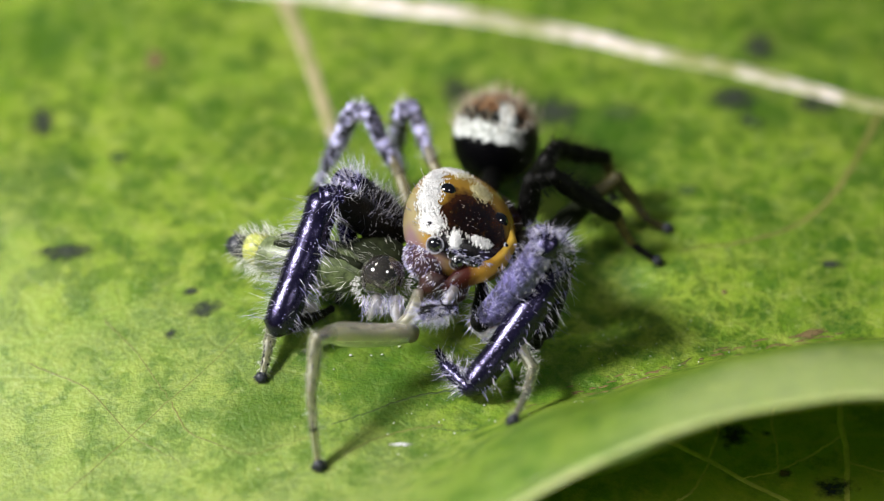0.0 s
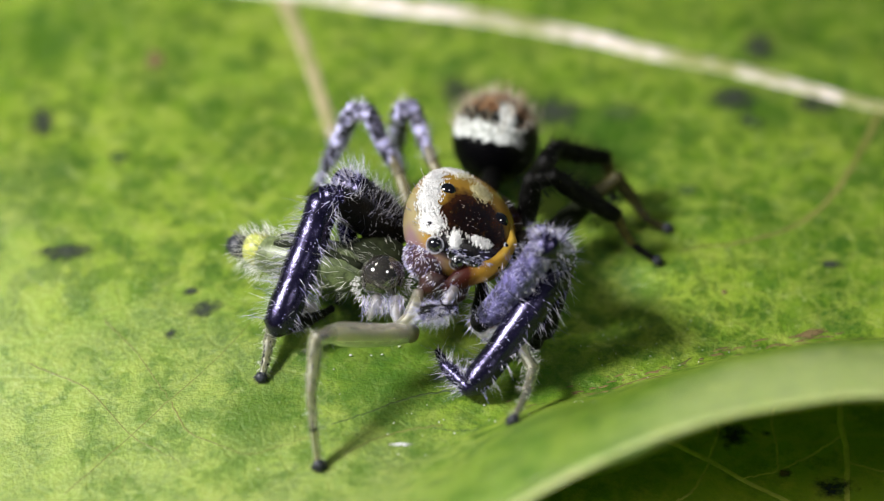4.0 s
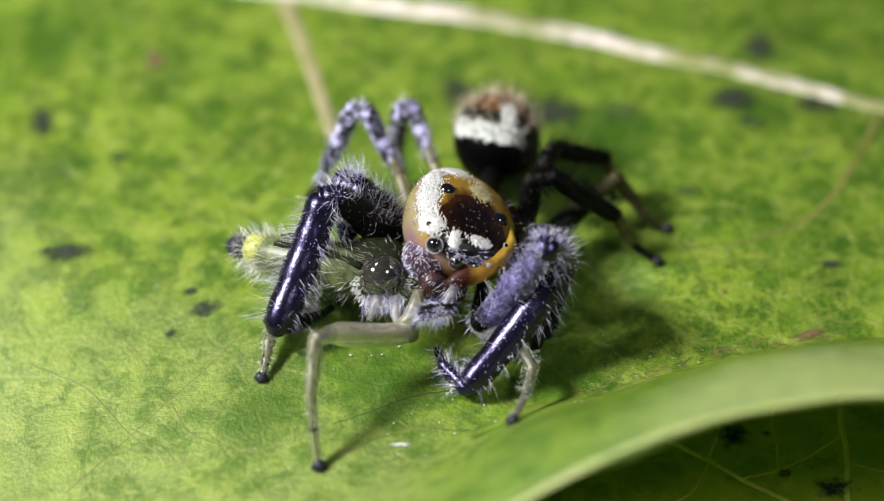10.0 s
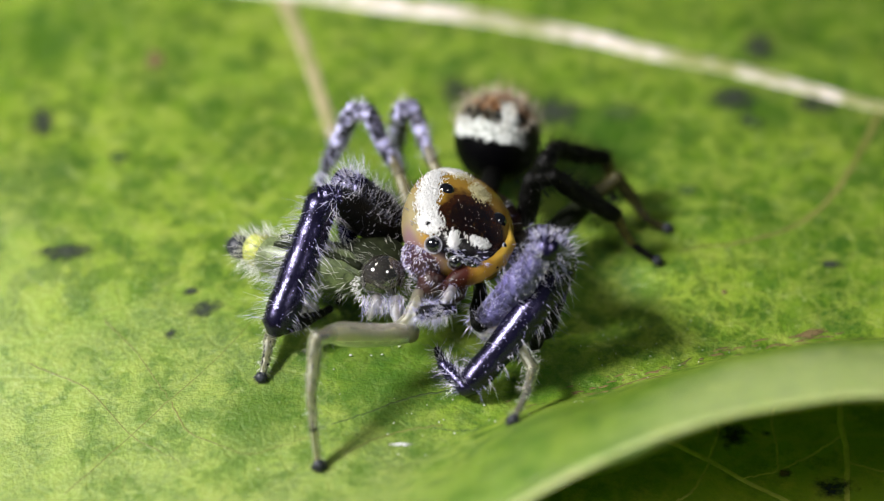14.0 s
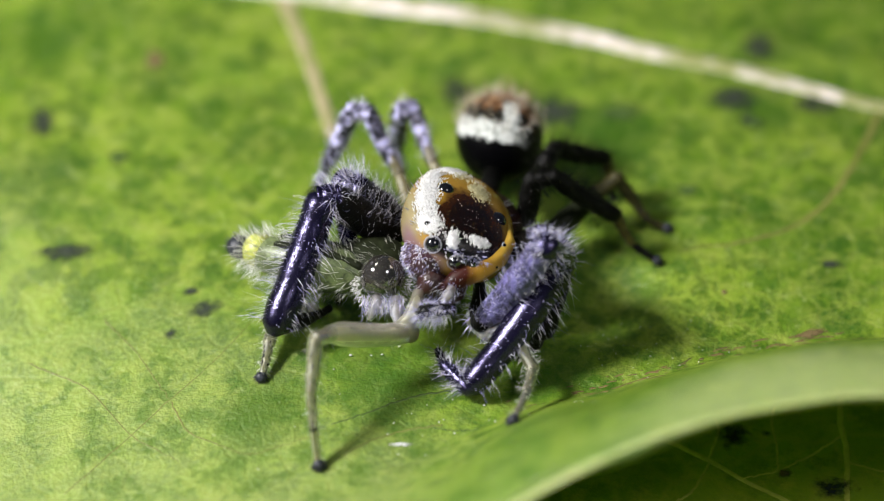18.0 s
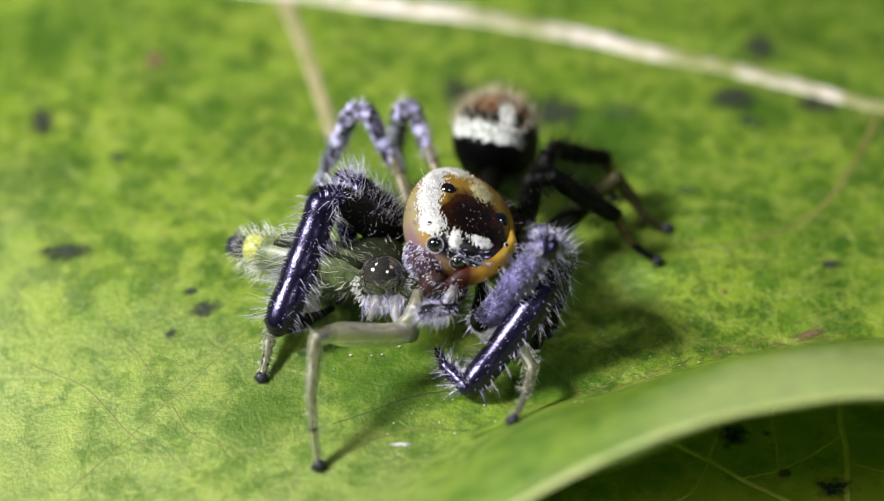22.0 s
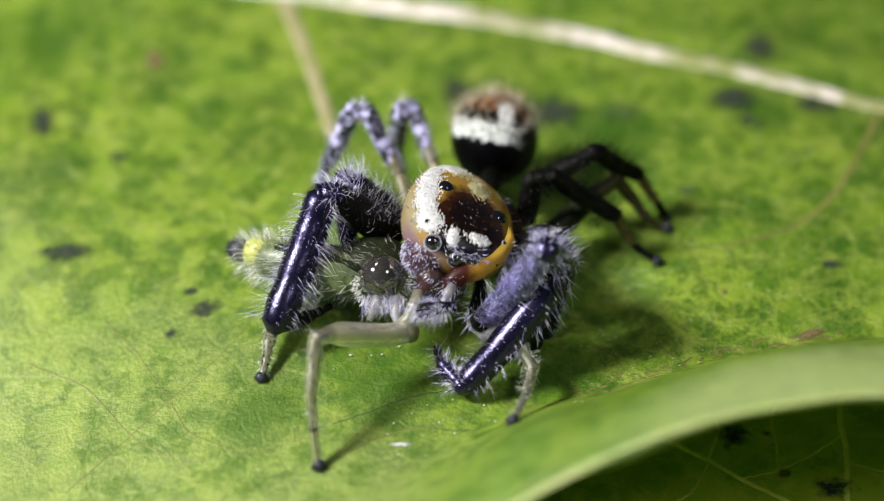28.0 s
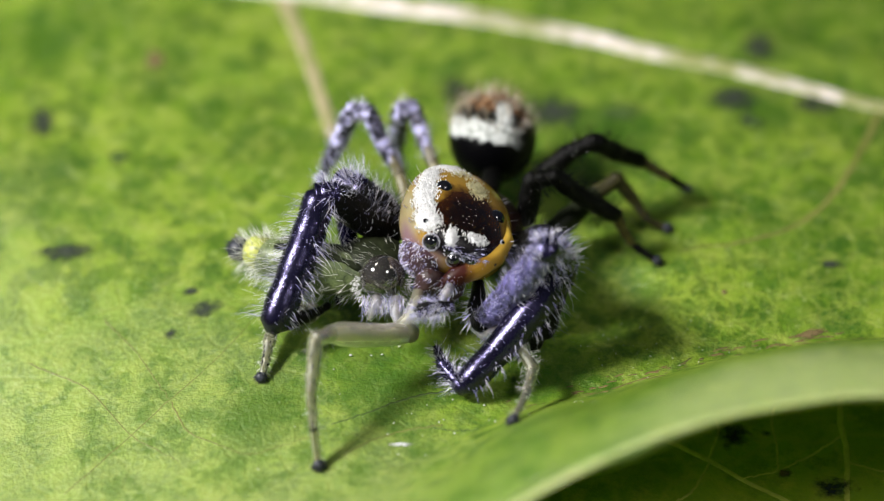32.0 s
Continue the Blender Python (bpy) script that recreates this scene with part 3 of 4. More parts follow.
def limb(length, r0, r1, bulge=0.0, squash=1.0):
    """One leg segment along x from the origin: rounded ends, a swelling in the middle."""
    n = 18
    path, radii = [], []
    for i in range(n + 1):
        t = i / n
        x = -0.6 * r0 + (length + 0.6 * (r0 + r1)) * t
        end = math.sqrt(max(0.12, 1 - max(0.0, abs(2 * t - 1) - 0.82) ** 2 / 0.18 ** 2))
        path.append((x, 0, -0.04 * length * math.sin(math.pi * t)))
        radii.append((r0 + (r1 - r0) * t + bulge * math.sin(math.pi * t)) * end * (1 + 0.17 * noise.noise((t * 6 + length * 7, r0 * 30, 2))))
    return Soup().tube(path, radii, 14, squash)


def bristle_coat(length, r0, r1, bulge, count, hair, thick=0.0044, forward=0.35, top=0.0, rnd=None):
    """Bristles all over a segment; top > 0 crowds them on its upper side, top < 0 on its flanks."""
    s = Soup()
    for _ in range(count):
        t = rnd.uniform(0.02, 0.98)
        a = rnd.uniform(0, 2 * math.pi)
        if top > 0 and rnd.random() < top:
            a = rnd.gauss(math.pi / 2, 0.8)
        elif top < 0 and rnd.random() < -top:
            a = rnd.choice((0, math.pi)) + rnd.gauss(-0.1, 0.4)
        r = (r0 + (r1 - r0) * t + bulge * math.sin(math.pi * t)) * 0.93
        o = Vector((0, math.cos(a), math.sin(a)))
        way = o + Vector((forward + rnd.gauss(0, 0.25), rnd.gauss(0, 0.25), rnd.gauss(0, 0.25)))
        s.hair(Vector((length * t, 0, -0.04 * length * math.sin(math.pi * t))) + o * r, way, hair * rnd.choice((0.45, 0.7, 1.0, 1.3)) * rnd.uniform(0.8, 1.2), thick * rnd.uniform(0.7, 1.2),
               Vector((rnd.uniform(0.1, 0.7), rnd.gauss(0, 0.3), rnd.gauss(0, 0.3))))
    return s


def flake_coat(length, r0, r1, bulge, count, size, rnd, side=None):
    """Scales lying along a segment; side: an angle round it about which they crowd."""
    s = Soup()
    for _ in range(count):
        t = rnd.uniform(0.0, 1.0)
        a = rnd.uniform(0, 2 * math.pi) if side is None else rnd.gauss(side, 0.75)
        r = (r0 + (r1 - r0) * t + bulge * math.sin(math.pi * t)) * 0.99
        o = Vector((0, math.cos(a), math.sin(a)))
        s.flake(Vector((length * t, 0, -0.04 * length * math.sin(math.pi * t))) + o * r, o, (1, rnd.gauss(0, 0.3), rnd.gauss(0, 0.3)), size * rnd.uniform(0.7, 1.3), size * 0.22, size * 0.3)
    return s


def leg(animal, base, joints, radii, mats, coats, label="", seed=1, flakes=(), coxa=M_BLACK, coxa_r=None, tuft=0.0):
    """A jointed leg. joints: six points in mm; radii: (start, end, bulge) of the five segments; coats: (count, length, material, upper share)
    of the bristles on each; flakes: the same segments' scales as (segment, count, size, material, side)."""
    rnd = random.Random(seed)
    joints = [Vector(j) for j in joints]
    r = coxa_r or radii[0][0] * 1.1
    root = part("leg", Soup().ball((0, 0, 0), (r, r, r), None, 10, 14), coxa, animal, label, Matrix.Translation(joints[0] - Vector(base)))
    made = []
    for i, name in enumerate(SEGMENTS):
        p, q = joints[i] - joints[0], joints[i + 1] - joints[0]
        m, length = along(p, q), (q - p).length
        r0, r1, bulge = radii[i]
        obs = [part(name, limb(length, r0, r1, bulge), mats[i], root, "", m)]
        if coats[i]:
            count, hair, mat, top = coats[i]
            obs.append(part("bristle_coat", bristle_coat(length, r0, r1, bulge, count, hair, top=top, rnd=rnd), mat, root, "", m))
        for seg, count, size, mat, side in flakes:
            if seg == i:
                obs.append(part("scale_coat", flake_coat(length, r0, r1, bulge, count, size, rnd, side), mat, root, "", m))
        for o in obs[1:]:
            tagged(o, kind="stuff")
        if tuft and i == 4:
            obs.append(part("claw_tuft", claw_tuft(length, tuft, rnd), M_TUFT, root, "black claw tuft", m))
        made.append(obs)
    return root, made


def claw_tuft(length, r, rnd):
    """The dark brush under the claws, at the end of a last segment that lies along x."""
    s = Soup().ball((length, 0, 0), (r, r, r * 0.9), None, 8, 12)
    for _ in range(60):
        w = Vector((rnd.gauss(0.6, 0.7), rnd.gauss(0, 1), rnd.gauss(-0.2, 0.8)))
        s.hair(Vector((length, 0, 0)) + w.normalized() * r * 0.8, w, r * 0.8, 0.009, (0.2, 0, -0.3))
    return s


# The hunting spider, which holds the other in its jaws.
SPIDER = Vector((0.6, 0.4, 0.0))
spider = thing("jumping_spider", SPIDER, "black and amber jumping spider with bristly violet forelegs, gripping its prey", "spider")

HEAD = pose(0.34 - SPIDER.x, -0.3 - SPIDER.y, 1.85, -25.5, 0, -93)


def carapace_shape(d):
    """The domed, boxy shield: x forward, flat on top, narrowing behind."""
    p = 2.5
    a, b, c = (1.12 if d.x > 0 else 1.42), 1.10, (0.60 if d.z > 0 else 0.72)
    r = 1 / ((abs(d.x) / a) ** p + (abs(d.y) / b) ** p + (abs(d.z) / c) ** p) ** (1 / p)
    q = d * r
    back = max(0.0, -q.x / a)
    q.y *= 1 - 0.22 * back ** 2
    q.z *= 1 - 0.20 * back ** 2 if q.z > 0 else 1
    return q


def on_head(x, y, z):
    """The point of the shield in that direction, and the outward normal there."""
    d = Vector((x, y, z)).normalized()
    p = carapace_shape(d)
    s, u = d.orthogonal().normalized(), None
    u = d.cross(s)
    e = 0.02
    n = (carapace_shape((d + s * e).normalized()) - p).cross(carapace_shape((d + u * e).normalized()) - p).normalized()
    return p, n if n.dot(d) > 0 else -n


carapace = part("carapace", Soup().ball((0, 0, 0), (1, 1, 1), None, 44, 64, carapace_shape), M_CARAPACE, spider, "glossy amber and dark brown head shield", HEAD)


def eye(name, x, y, z, r, rim=1.35, sink=0.35):
    p, n = on_head(x, y, z)
    c = p - n * r * sink
    ob = part(name, Soup().ball(c, (r, r, r), None, 14, 20), M_EYE, carapace, "shiny black eye")
    if rim:
        s, u = n.orthogonal().normalized(), None
        u = n.cross(s)
        ring = [c + n * r * 0.42 + (s * math.cos(a) + u * math.sin(a)) * r * 1.0 for a in (2 * math.pi * k / 28 for k in range(29))]
        part("eye_rim", Soup().tube(ring, [r * 0.16 * rim] * 29, 8), M_RIM, carapace, "pale ring round the eye")
    return ob


eye("front_eye", 1.12, -0.03, 0.10, 0.16, 0.3, 0.5)
eye("front_eye", 1.06, 0.28, 0.20, 0.15, 0.3, 0.5)
eye("side_eye", 0.98, -0.56, 0.20, 0.160, 0.45, 0.55)
eye("side_eye", 0.86, 0.66, 0.20, 0.11, 0)
eye("small_eye", 0.68, -0.77, 0.37, 0.07)
eye("small_eye", 0.50, 0.74, 0.40, 0.06)
eye("rear_eye", -0.28, -0.52, 0.55, 0.17, 0, 0.5)
eye("rear_eye", -0.04, 0.62, 0.54, 0.18, 0, 0.55)

rnd = random.Random(7)


def head_scales(name, mat, patches, size, label):
    """Scales in oval patches on the shield: (direction, spread, count)."""
    s = Soup()
    for (x, y, z), (sx, sy, sz), count in patches:
        for _ in range(count * 7 // 2):
            p, n = on_head(x + rnd.gauss(0, sx), y + rnd.gauss(0, sy), z + rnd.gauss(0, sz))
            s.flake(p, n, (-1 + rnd.gauss(0, 0.5), rnd.gauss(0, 0.5), rnd.gauss(0, 0.3)), size * rnd.uniform(0.6, 1.5), size * 0.17, size * rnd.uniform(0.1, 0.6))
    return tagged(part(name, s, mat, carapace, label), kind="stuff")


head_scales("white_scale_coat", M_SCALE, [((0.10, -0.85, 0.44), (0.28, 0.10, 0.08), 430), ((-0.55, -0.77, 0.40), (0.26, 0.09, 0.07), 190), ((0.66, -0.72, 0.38), (0.13, 0.11, 0.07), 260),
                                      ((0.92, -0.24, 0.38), (0.11, 0.035, 0.03), 240), ((0.80, 0.24, 0.47), (0.035, 0.10, 0.03), 110), ((-0.9, -0.35, 0.42), (0.08, 0.12, 0.05), 110)],
            0.070, "white scales along the rim and between the eyes")
head_scales("fine_scale_coat", M_SCALE, [((0.35, 0.05, 0.60), (0.32, 0.32, 0.03), 9)], 0.022, "tiny pale scales strewn over the dark field")
head_scales("straw_scale_coat", M_SCALE_GOLD, [((-0.50, 0.16, 0.58), (0.12, 0.09, 0.03), 260), ((-0.85, -0.25, 0.45), (0.10, 0.12, 0.06), 70)], 0.055, "straw-coloured scale patch")
s = Soup()
for _ in range(46):
    x, y = rnd.choice(((0.98, rnd.uniform(-0.5, 0.6)), (rnd.uniform(-0.9, 0.6), rnd.choice((-0.85, 0.85)))))
    p, n = on_head(x, y, 0.25 + rnd.gauss(0, 0.08))
    s.hair(p, n + Vector((0.6, 0, 0.5)), rnd.uniform(0.12, 0.3), 0.009, (0.2, 0, 0.4))
for _ in range(70):
    y = rnd.choice((-0.13, 0.16, 0.45)) + rnd.gauss(0, 0.10)
    p, n = on_head(1.02, y, 0.26 + rnd.gauss(0, 0.03))
    s.hair(p, n * 0.6 + Vector((0.5, rnd.gauss(0, 0.5), 0.6)), rnd.uniform(0.10, 0.2), 0.007, (0.4, 0, -0.9))
tagged(part("bristle_coat", s, M_HAIR_PALE, carapace), kind="stuff")

# The face below the eyes, the jaws and the palps.
face = part("face", Soup().ball((0.64, -0.42, -0.30), (0.50, 0.50, 0.58), None, 18, 28), M_FACE, spider, "maroon face with sparkling lilac scales", HEAD)
s = Soup()
for _ in range(700):
    d = Vector((rnd.uniform(0.0, 1), rnd.gauss(-0.35, 0.55), rnd.uniform(-0.8, 0.9))).normalized()
    s.hair(Vector((0.64 + 0.50 * d.x, -0.42 + 0.50 * d.y, -0.30 + 0.58 * d.z)), d * 0.5 + Vector((0.3, rnd.gauss(0, 0.4), rnd.gauss(-0.6, 0.4))), rnd.uniform(0.03, 0.08), 0.0065, (0, 0, -0.4))
tagged(part("bristle_coat", s, M_HAIR_PALE, face), kind="stuff")


def cheek_material():
    """Amber flank of the head that reddens towards the jaws."""
    m, n, l, b = material("cheek_amber", 0.45, coat=0.0, sss=0.2, spec=0.2)
    o = coords(n)
    sep = n.new("ShaderNodeSeparateXYZ")
    l.new(o, sep.inputs[0])
    u = math_node(n, l, "ADD", math_node(n, l, "MULTIPLY", sep.outputs[0], 1000.0), math_node(n, l, "MULTIPLY", grain(n, l, o, 0.25), 0.3))
    u = math_node(n, l, "MULTIPLY", math_node(n, l, "ADD", u, 1.5), 0.6)
    l.new(ramp(n, l, u, (0.12, (0.010, 0.002, 0.002)), (0.42, (0.045, 0.006, 0.002)), (0.60, (0.48, 0.26, 0.025)), (0.95, (0.58, 0.38, 0.06))), b.inputs["Base Color"])
    relief(n, l, b, grain(n, l, o, 0.08), 0.4, 0.015)
    return m


CHEEK = Vector((1.42, -0.45, 1.38))
cheek = part("cheek", Soup().tube([Vector(p) - CHEEK for p in ((1.25, 0.28, 1.50), (1.27, -0.24, 1.42), (1.04, -0.64, 1.38), (0.66, -0.94, 1.36), (0.30, -1.15, 1.30), (0.01, -1.29, 1.15))], [0.05, 0.15, 0.22, 0.23, 0.19, 0.10], 18), cheek_material(), spider, "amber cheek reddening towards the jaws", Matrix.Translation(CHEEK - SPIDER + Vector((0, -0.4, 0.35))))
s = Soup()
for _ in range(130):
    u = rnd.betavariate(1.2, 3) * 0.95
    c = Vector((-1.38 + 1.1 * u, -0.82 + 0.68 * u, -0.22 + 0.27 * u))
    d = Vector((rnd.gauss(0, 0.5), -rnd.uniform(0.2, 1), rnd.uniform(-0.3, 1))).normalized()
    s.hair(c + d * 0.19, d + Vector((-0.5, -0.3, rnd.gauss(0, 0.4))), rnd.uniform(0.05, 0.2), 0.006, (-0.3, 0, -0.3))
tagged(part("bristle_coat", s, M_HAIR_PALE, cheek), kind="stuff")
for y0, y1 in ((-0.22, -0.2), (0.2, 0.06)):
    jaw = part("jaw", Soup().tube([(1.0, y0, -0.35), (1.1, y0, -0.55), (1.1, (y0 + y1) / 2, -0.8), (1.03, y1, -1.0), (0.98, y1, -1.06)], [0.24, 0.27, 0.24, 0.16, 0.06], 16), M_FANG, spider, "glossy red-brown jaw", HEAD)
    s = Soup()
    for _ in range(80):
        d = Vector((rnd.uniform(0.1, 1), rnd.gauss(0, 0.7), 0)).normalized()
        s.hair(Vector((1.08, y0, rnd.uniform(-0.8, -0.35))) + d * 0.24, d * 0.6 + Vector((0, rnd.gauss(0, 0.3), -0.6)), rnd.uniform(0.03, 0.12), 0.006, (0, 0, -0.4))
    tagged(part("bristle_coat", s, M_HAIR_PALE, jaw), kind="stuff")

part("jaw_tip", Soup().tube([Vector(p) - SPIDER for p in ((0.23, -1.85, 1.72), (0.15, -2.04, 1.7), (0.06, -2.14, 1.62))], [0.09, 0.10, 0.04], 12), M_MILKY, spider, "small cream jaw tip")


def palp(points, radii, seed, hairs):
    r = random.Random(seed)
    pts = [Vector(p) - SPIDER for p in points]
    root = part("palp", Soup().tube([p - pts[0] for p in pts], radii, 14), M_BLACK, spider, "short palp with a white brush", Matrix.Translation(pts[0]))
    s = Soup()
    tip = pts[-1] - pts[0]
    for _ in range(hairs):
        d = Vector((r.gauss(0, 1), r.gauss(-0.3, 1), r.gauss(0, 1))).normalized()
        c = tip * r.uniform(0.25, 1.0)
        s.hair(c + d * 0.145, d + Vector((-0.4, -0.3, -0.3)), r.choice((0.10, 0.16, 0.24, 0.30)), 0.008, (-0.2, -0.2, -0.5))
    tagged(part("bristle_coat", s, M_HAIR_PALE, root), kind="stuff")
    return root


palps = [palp([(0.3, -2.37, 1.7), (0.06, -2.38, 1.68), (-0.17, -2.4, 1.65), (-0.34, -2.4, 1.61), (-0.42, -2.39, 1.57)], [0.09, 0.12, 0.15, 0.15, 0.07], 3, 300),
         palp([(0.75, -0.95, 0.95), (0.75, -1.3, 0.95), (0.70, -1.55, 0.85), (0.62, -1.7, 0.75)], [0.12, 0.15, 0.17, 0.06], 4, 110)]

chest = part("chest", Soup().ball((0.72 - SPIDER.x, 0.45 - SPIDER.y, 1.12), (0.85, 1.10, 0.48), None, 16, 24), M_FANG, spider, "dark underside that bears the legs")
ABDOMEN = Vector((1.07, 3.07, 1.25)) - SPIDER
abdomen = part("abdomen", Soup().ball((0, 0, 0), (0.87, 1.0, 0.86), None, 30, 44), M_ABDOMEN, spider, "rounded abdomen, black in front with a white band and brown top", Matrix.Translation(ABDOMEN))
s = Soup()
for _ in range(900):
    d = Vector((rnd.gauss(0, 1), rnd.gauss(0.5, 0.8), rnd.gauss(0.8, 0.7))).normalized()
    if 0.67 * d.y + 0.74 * d.z < 0.05:
        continue
    s.hair((0.85 * d.x, 0.98 * d.y, 0.84 * d.z), d + Vector((0, 0.9, 0.25)), rnd.choice((0.14, 0.2, 0.28, 0.42)), 0.004, (0, 0.3, 0.2))
tagged(part("bristle_coat", s, M_HAIR_BROWN, abdomen), kind="stuff")
s = Soup()
for _ in range(1500):
    d = Vector((rnd.gauss(-0.1, 0.9), rnd.gauss(-0.2, 0.9), rnd.gauss(0.4, 0.7))).normalized()
    u = 0.67 * d.y + 0.74 * d.z + 0.2 * d.x + rnd.gauss(0, 0.05)
    if not -0.06 < u < 0.26 or d.x > 0.55 + rnd.gauss(0, 0.15):
        continue
    s.hair((0.85 * d.x, 0.98 * d.y, 0.84 * d.z), d * 0.35 + Vector((0.1, 0.6, 0.9)) + Vector((rnd.gauss(0, 0.2), 0, 0)), rnd.uniform(0.10, 0.22), 0.006, d * -0.5)
tagged(part("band_hairs", s, M_HAIR_WHITE, abdomen, "white hairs of the band"), kind="stuff")
part("waist", Soup().tube([(0.75 - SPIDER.x, 1.1 - SPIDER.y, 1.2), (0.98 - SPIDER.x, 1.9 - SPIDER.y, 1.15), (1.04 - SPIDER.x, 2.5 - SPIDER.y, 1.05)], [0.25, 0.22, 0.25], 12), M_BLACK, spider, "narrow waist")

def knee_tuft(root, place, r, count, way, seed):
    """Curling pale hairs over the bend of a leg."""
    tuft, own = Soup(), random.Random(seed)
    for _ in range(count):
        d = (Vector((own.gauss(0, 0.8), own.gauss(0, 0.8), own.gauss(0.3, 0.8))) + Vector(way)).normalized()
        tuft.hair(Vector(place) + d * r, d + Vector(way) * 0.4 + Vector((own.gauss(0, 0.3), own.gauss(0, 0.3), own.gauss(0, 0.3))), own.choice((0.16, 0.24, 0.32)), 0.0055,
                  (own.gauss(0, 0.6), own.gauss(0, 0.6), own.gauss(-0.4, 0.5)))
    return tagged(part("knee_tuft", tuft, M_HAIR_PALE, root, "curling pale hairs on the knee"), kind="stuff")


# Forelegs: violet-black, thick, with pale fringes.
FORE_THICK = [(0.23, 0.26, 0.09), (0.26, 0.26, 0.02), (0.29, 0.25, 0.06), (0.18, 0.14, 0.0), (0.12, 0.07, 0.0)]
FORE = [(0.20, 0.24, 0.07), (0.26, 0.25, 0.02), (0.29, 0.28, 0.06), (0.19, 0.13, 0.0), (0.11, 0.07, 0.0)]
LEG_LEFT_FRONT = [(-0.90, 0.13, 1.30), (-1.95, 0.05, 2.30), (-2.21, 0.01, 2.30), (-3.09, -1.76, 0.65), (-2.49, -1.37, 0.5), (-2.08, -0.99, 0.42)]
LEG_RIGHT_FRONT = [(0.74, -1.80, 0.85), (1.87, -1.71, 2.72), (2.24, -1.35, 1.95), (0.52, -3.03, 0.32), (0.09, -2.55, 0.4), (-0.08, -2.13, 0.4)]
fore_mats = [M_VIOLET] + [M_CUTICLE] * 4
fore_coat = [(240, 0.26, M_HAIR_PALE, 0.2), (170, 0.38, M_HAIR_PALE, 0.6), (180, 0.32, M_HAIR_PALE, -0.8), (190, 0.30, M_HAIR, 0.0), (110, 0.22, M_HAIR, 0.0)]
fore_coat_a = [(110, 0.46, M_HAIR, 0.75), (90, 0.4, M_HAIR_PALE, 0.2), (330, 0.44, M_HAIR_PALE, -0.85)] + [(50, 0.18, M_HAIR, 0.0), (20, 0.12, M_HAIR_DARK, 0.0)]
foreleg_a, _ = leg(spider, SPIDER, LEG_LEFT_FRONT, FORE_THICK[:1] + FORE[1:], [M_BLACK, M_CUTICLE, M_CUTICLE, M_BLACK, M_BLACK], fore_coat_a, "thick violet-black foreleg with pale bristles, bent round the prey", 11, [(2, 320, 0.055, M_CUTICLE, None), (2, 170, 0.03, M_SCALE_LILAC, None), (0, 50, 0.03, M_SCALE_LILAC, 1.6)])
# lilac scales crowd on the femur's lit side, partly painting in its highlight
foreleg_b, _ = leg(spider, SPIDER, LEG_RIGHT_FRONT, FORE[:1] + FORE_THICK[1:], fore_mats, fore_coat, "thick violet-black foreleg with pale bristles, bent round the prey", 12,
                   [(0, 500, 0.055, M_CUTICLE, None), (2, 320, 0.055, M_CUTICLE, None), (0, 420, 0.045, M_SCALE_LILAC, 2.0), (1, 160, 0.05, M_SCALE_LILAC, None), (2, 110, 0.034, M_SCALE_LILAC, 1.7), (3, 70, 0.035, M_SCALE_LILAC, None)])

knee_tuft(foreleg_b, Vector(LEG_RIGHT_FRONT[1]) - Vector(LEG_RIGHT_FRONT[0]), 0.22, 100, (-0.25, 0.1, 0.4), 21)
knee_tuft(foreleg_a, Vector(LEG_LEFT_FRONT[1]) - Vector(LEG_LEFT_FRONT[0]), 0.20, 90, (0.3, 0.1, 0.2), 22)
MIDDLE = [(0.19, 0.18, 0.03), (0.18, 0.17, 0.0), (0.17, 0.15, 0.02), (0.11, 0.09, 0.0), (0.08, 0.07, 0.0)]
dark_coat = [(150, 0.2, M_HAIR_SOOT, 0.2), (110, 0.34, M_HAIR_SOOT, 0.5), (210, 0.34, M_HAIR_SOOT, 0.5), (40, 0.12, M_HAIR_DARK, 0), (30, 0.1, M_HAIR_DARK, 0)]
SECOND = [(0.22, 0.27, 0.08), (0.27, 0.25, 0.03), (0.20, 0.16, 0.03), (0.11, 0.09, 0.0), (0.08, 0.07, 0.0)]
BROAD = [(0.25, 0.28, 0.08), (0.30, 0.30, 0.03), (0.30, 0.24, 0.05), (0.15, 0.11, 0.0), (0.09, 0.07, 0.0)]
second_coat = [(240, 0.38, M_HAIR, 0.8), (210, 0.44, M_HAIR_PALE, 0.4), (150, 0.32, M_HAIR, 0.2), (30, 0.12, M_HAIR_DARK, 0), (20, 0.1, M_HAIR_DARK, 0)]
second_coat_b = [(120, 0.3, M_HAIR_DARK, 0.2), (90, 0.36, M_HAIR, 0.3), (170, 0.34, M_HAIR, 0.1), (40, 0.12, M_HAIR_DARK, 0), (30, 0.1, M_HAIR_DARK, 0)]
banded = [M_BLACK, M_BLACK, M_BLACK, M_BAND, M_BLACK]
leg(spider, SPIDER, [(-0.75, 0.49, 1.20), (-1.55, 0.59, 2.00), (-1.92, 0.86, 2.00), (-1.75, 0.04, 0.85), (-1.95, -0.25, 0.35), (-2.0, -0.45, 0.05)], SECOND, [M_BLACK] + [M_CUTICLE] * 4, second_coat,
    "dark second leg with a bristly knee", 13)
leg(spider, SPIDER, [(1.30, -0.05, 1.10), (1.88, -0.70, 1.90), (2.18, -1.07, 1.85), (1.82, -2.06, 0.80), (1.75, -1.85, 0.30), (1.45, -2.0, 0.05)], BROAD, [M_BLACK] * 5, second_coat_b,
    "dark second leg with a bristly knee", 14)
SLIM = [(0.11, 0.16, 0.02)] + MIDDLE[1:]
silver = [(i, n, 0.055, M_SCALE_LILAC, 1.6) for i, n in ((0, 60), (1, 40), (2, 60), (3, 30))]
